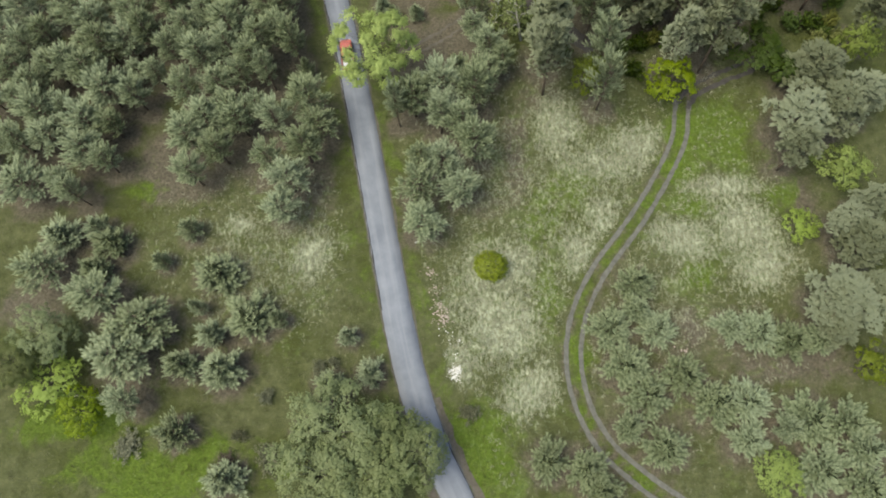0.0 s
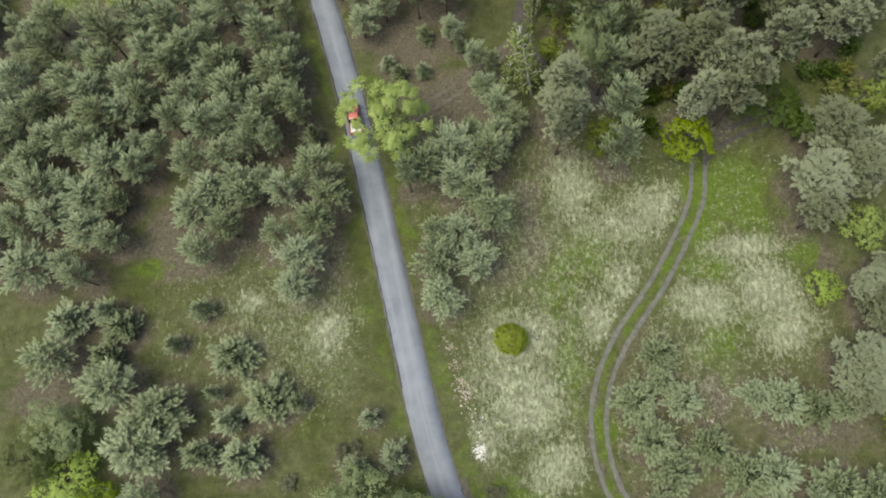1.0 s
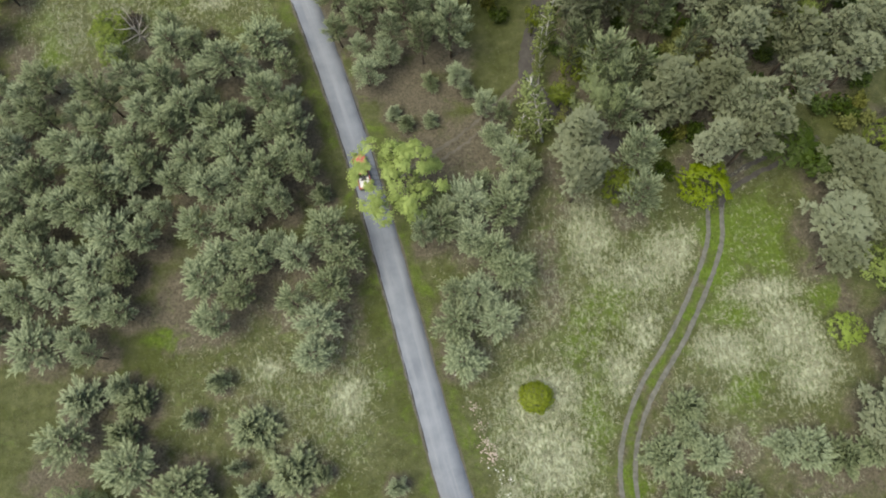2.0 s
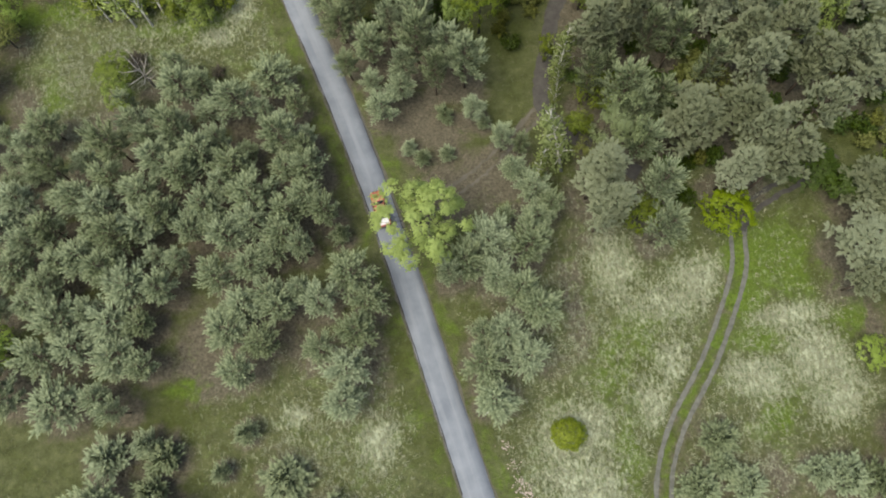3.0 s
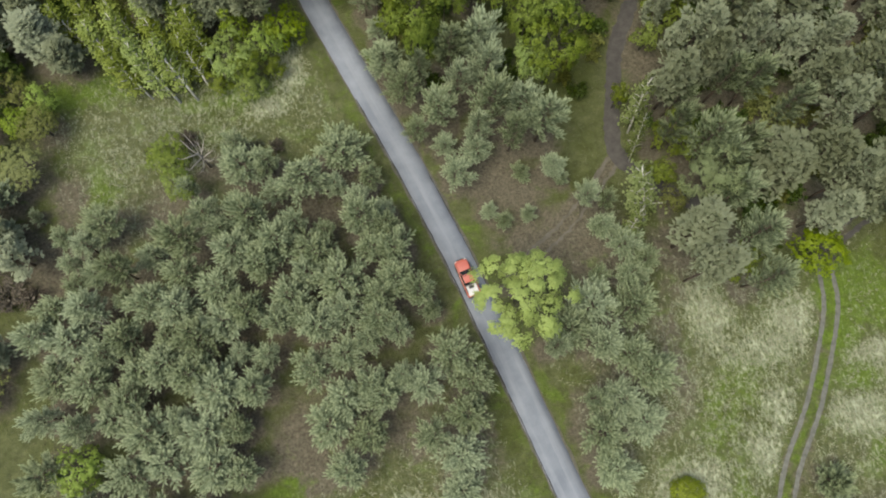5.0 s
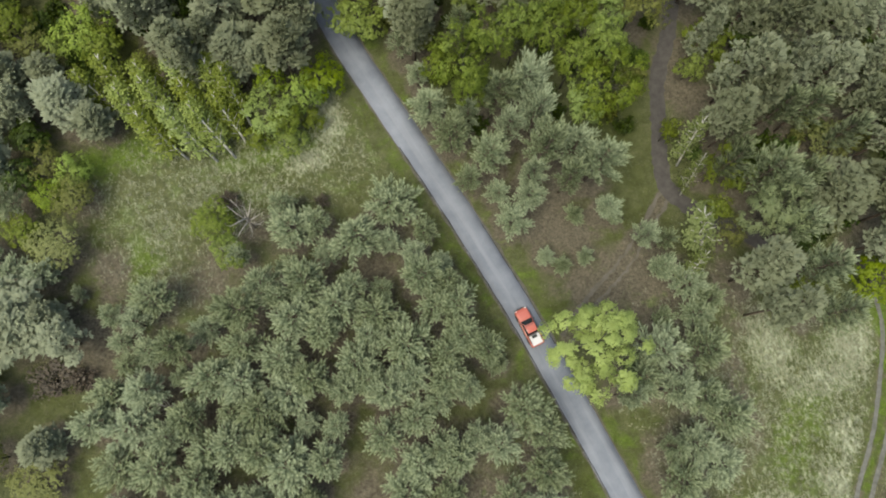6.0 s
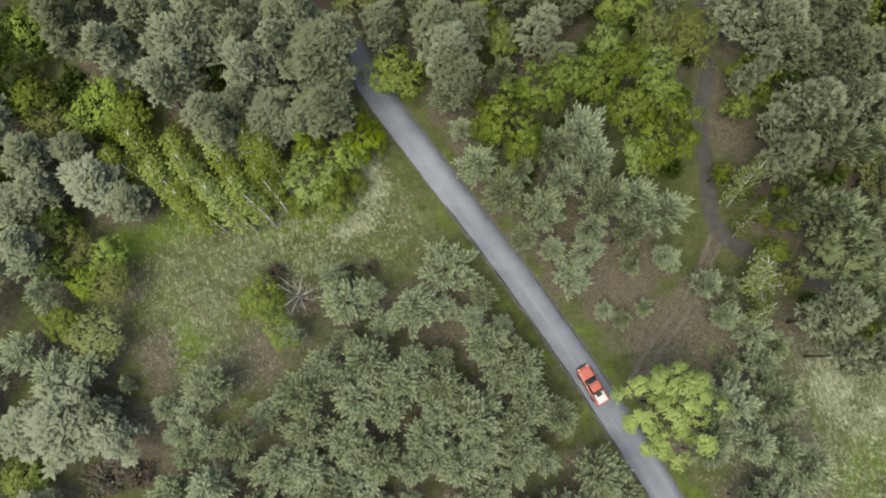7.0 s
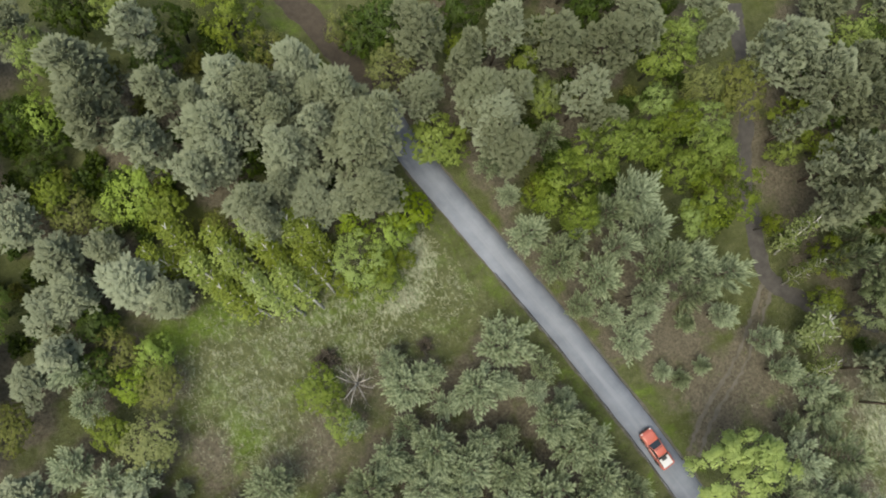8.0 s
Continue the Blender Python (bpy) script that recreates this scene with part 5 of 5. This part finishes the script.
# ---- grass, rubble and small things ----
def grass(name, label, count, channel, tall, material, seed, cut=0.45):
    """Loose tufts of blades over the stretches where that cover grows."""
    rng = np.random.default_rng(seed)
    xs, ys = rng.uniform(-85, 62, count * 14), rng.uniform(-8, 112, count * 14)
    grown = cover(xs, ys)
    clumps = 0.5 + 0.5 * np.sin(xs / 0.8 + 2 * np.sin(ys / 1.1)) * np.sin(ys / 0.7 + 2 * np.sin(xs / 1.3))
    worth = grown[:, channel] if channel is not None else 0.75 - grown.max(1)
    free = (off_line(xs, ys, road_xy) > HALF + 0.5) & (np.abs(off_line(xs, ys, rut_xy) - 0.95) > 0.27) & (off_line(xs, ys, dirt_xy) > 1.2)
    keep = np.flatnonzero((worth > cut * 0.4 + rng.random(len(xs)) * (1.5 - cut) * 0.9) & free & (rng.random(len(xs)) < 0.25 + 0.75 * clumps))[:count]
    xs, ys = xs[keep], ys[keep]
    n = len(xs)
    calm = np.clip((off_line(xs, ys, road_xy) - 2.5) / 8, 0, 1)
    zs = swell(xs, ys) * calm - 0.03
    flow = 0.6 + 0.9 * np.sin(xs / 6 + 1.5 * np.sin(ys / 8))
    blades = 5
    verts = np.zeros((n, blades, 3, 3))
    for b in range(blades):
        az = flow + rng.normal(0, 0.9, n) + (b == 0) * 2.5
        long, wide = tall * rng.uniform(0.6, 1.3, n), rng.uniform(0.03, 0.06, n)
        ox, oy = rng.normal(0, 0.10, n), rng.normal(0, 0.10, n)
        dx, dy, spread = np.cos(az), np.sin(az), rng.uniform(0.5, 1.1, n)
        verts[:, b, 0] = np.stack([xs + ox - dy * wide, ys + oy + dx * wide, zs], -1)
        verts[:, b, 1] = np.stack([xs + ox + dy * wide, ys + oy - dx * wide, zs], -1)
        verts[:, b, 2] = np.stack([xs + ox + dx * long * spread, ys + oy + dy * long * spread, zs + long * 0.6], -1)
    me = mesh_of(name, verts.reshape(-1, 3).tolist(), np.arange(n * blades * 3).reshape(-1, 3).tolist(), material)
    return tagged(new(name, me), label, "grass", kind="stuff")


def chunks(name, label, spots, material, size, seed):
    """Loose broken lumps strewn round a few spots: (x, y, spread, count)."""
    rnd = random.Random(seed)
    s = Soup()
    for x, y, spread, count in spots:
        for k in range(count):
            px, py = x + rnd.gauss(0, spread), y + rnd.gauss(0, spread)
            r = size * rnd.uniform(0.4, 1.3)
            n = len(s.v)
            top = Vector((px + rnd.uniform(-0.3, 0.3) * r, py, height(px, py) + r * rnd.uniform(0.5, 0.9)))
            ring = [Vector((px + r * rnd.uniform(0.6, 1.1) * math.cos(a), py + r * rnd.uniform(0.6, 1.1) * math.sin(a), height(px, py) + r * rnd.uniform(0.05, 0.4))) for a in (0.3, 1.5, 2.8, 3.9, 5.2)]
            low = [Vector((p.x, p.y, height(px, py) - 0.05)) for p in ring]
            s.v += [top] + ring + low
            for j in range(5):
                a, b = n + 1 + j, n + 1 + (j + 1) % 5
                s.f += [(n, a, b), (a, a + 5, b + 5, b)]
    return tagged(new(name, s.mesh(name, material)), label, "rubble", kind="stuff")


def fallen_log(x, y, turn, long, thick):
    rnd = random.Random(int(x * 10))
    s = Soup()
    s.tube([Vector((long * q, 0.12 * math.sin(4 * q), thick + 0.1 * q)) for q in (0, 0.3, 0.65, 1)], [thick, thick * 0.85, thick * 0.6, thick * 0.3], 7)
    log = tagged(new("fallen_log"), "pale fallen birch stem lying in the undergrowth", "log")
    part("stem", s.mesh("stem", WHITE_BARK, True), log)
    for k in range(3):
        t = Soup()
        foot = Vector((long * (0.5 + 0.15 * k), 0, thick))
        t.tube([foot, foot + aim(rnd.uniform(-1, 1), 0.4) * 0.8], [0.03, 0.01], 4)
        part("branch", t.mesh("branch", WHITE_BARK, True), log)
    log.matrix_basis = pose(x, y, height(x, y), 0, 0, turn)


DRY_BLADES = foliage("dry_grass_blades", (0.150, 0.158, 0.098), (0.250, 0.260, 0.185), (0.330, 0.338, 0.260), 0.2, 0.5)
GREEN_BLADES = foliage("green_grass_blades", (0.042, 0.0609, 0.0084), (0.0777, 0.1029, 0.021), (0.126, 0.1512, 0.042), 0.25, 0.5)
DULL_BLADES = foliage("dull_grass_blades", (0.0567, 0.0609, 0.0273), (0.0903, 0.0945, 0.0483), (0.147, 0.1512, 0.0924), 0.2, 0.5)

grass("dry_grass", "pale bleached dry grass tufts in the meadow", 17000, 0, 0.42, DRY_BLADES, 1)
grass("green_grass", "fresh green grass tufts on verges and hollows", 16000, 1, 0.24, GREEN_BLADES, 2)
grass("dull_grass", "dull olive rough grass tufts among the pines", 9000, None, 0.28, DULL_BLADES, 3, 0.1)
build_pickup(pose(-18.05, 61.5, 0.10, 0, 0, 9.0))
chunks("white_rubble", "heap of white rubble beside the road verge", [(-2.1, 13.8, 0.42, 170), (-1.7, 14.4, 0.25, 40), (-1.6, 17.6, 0.35, 10), (-3.0, 18.8, 0.6, 10), (-2.2, 16.2, 0.8, 10), (-7.3, 31.9, 0.12, 3)], STONE, 0.10, 4)
chunks("pinkish_rubble", "strip of pinkish broken rubble along the ditch", [(-3.6, 21.0, 0.55, 70), (-4.2, 22.6, 0.6, 50), (-4.8, 25.0, 0.5, 24), (-5.4, 27.5, 0.5, 24), (27.5, 16.5, 0.4, 18)], PINKISH, 0.11, 5)
fallen_log(-51.9, 11.2, -4, 3.0, 0.11)
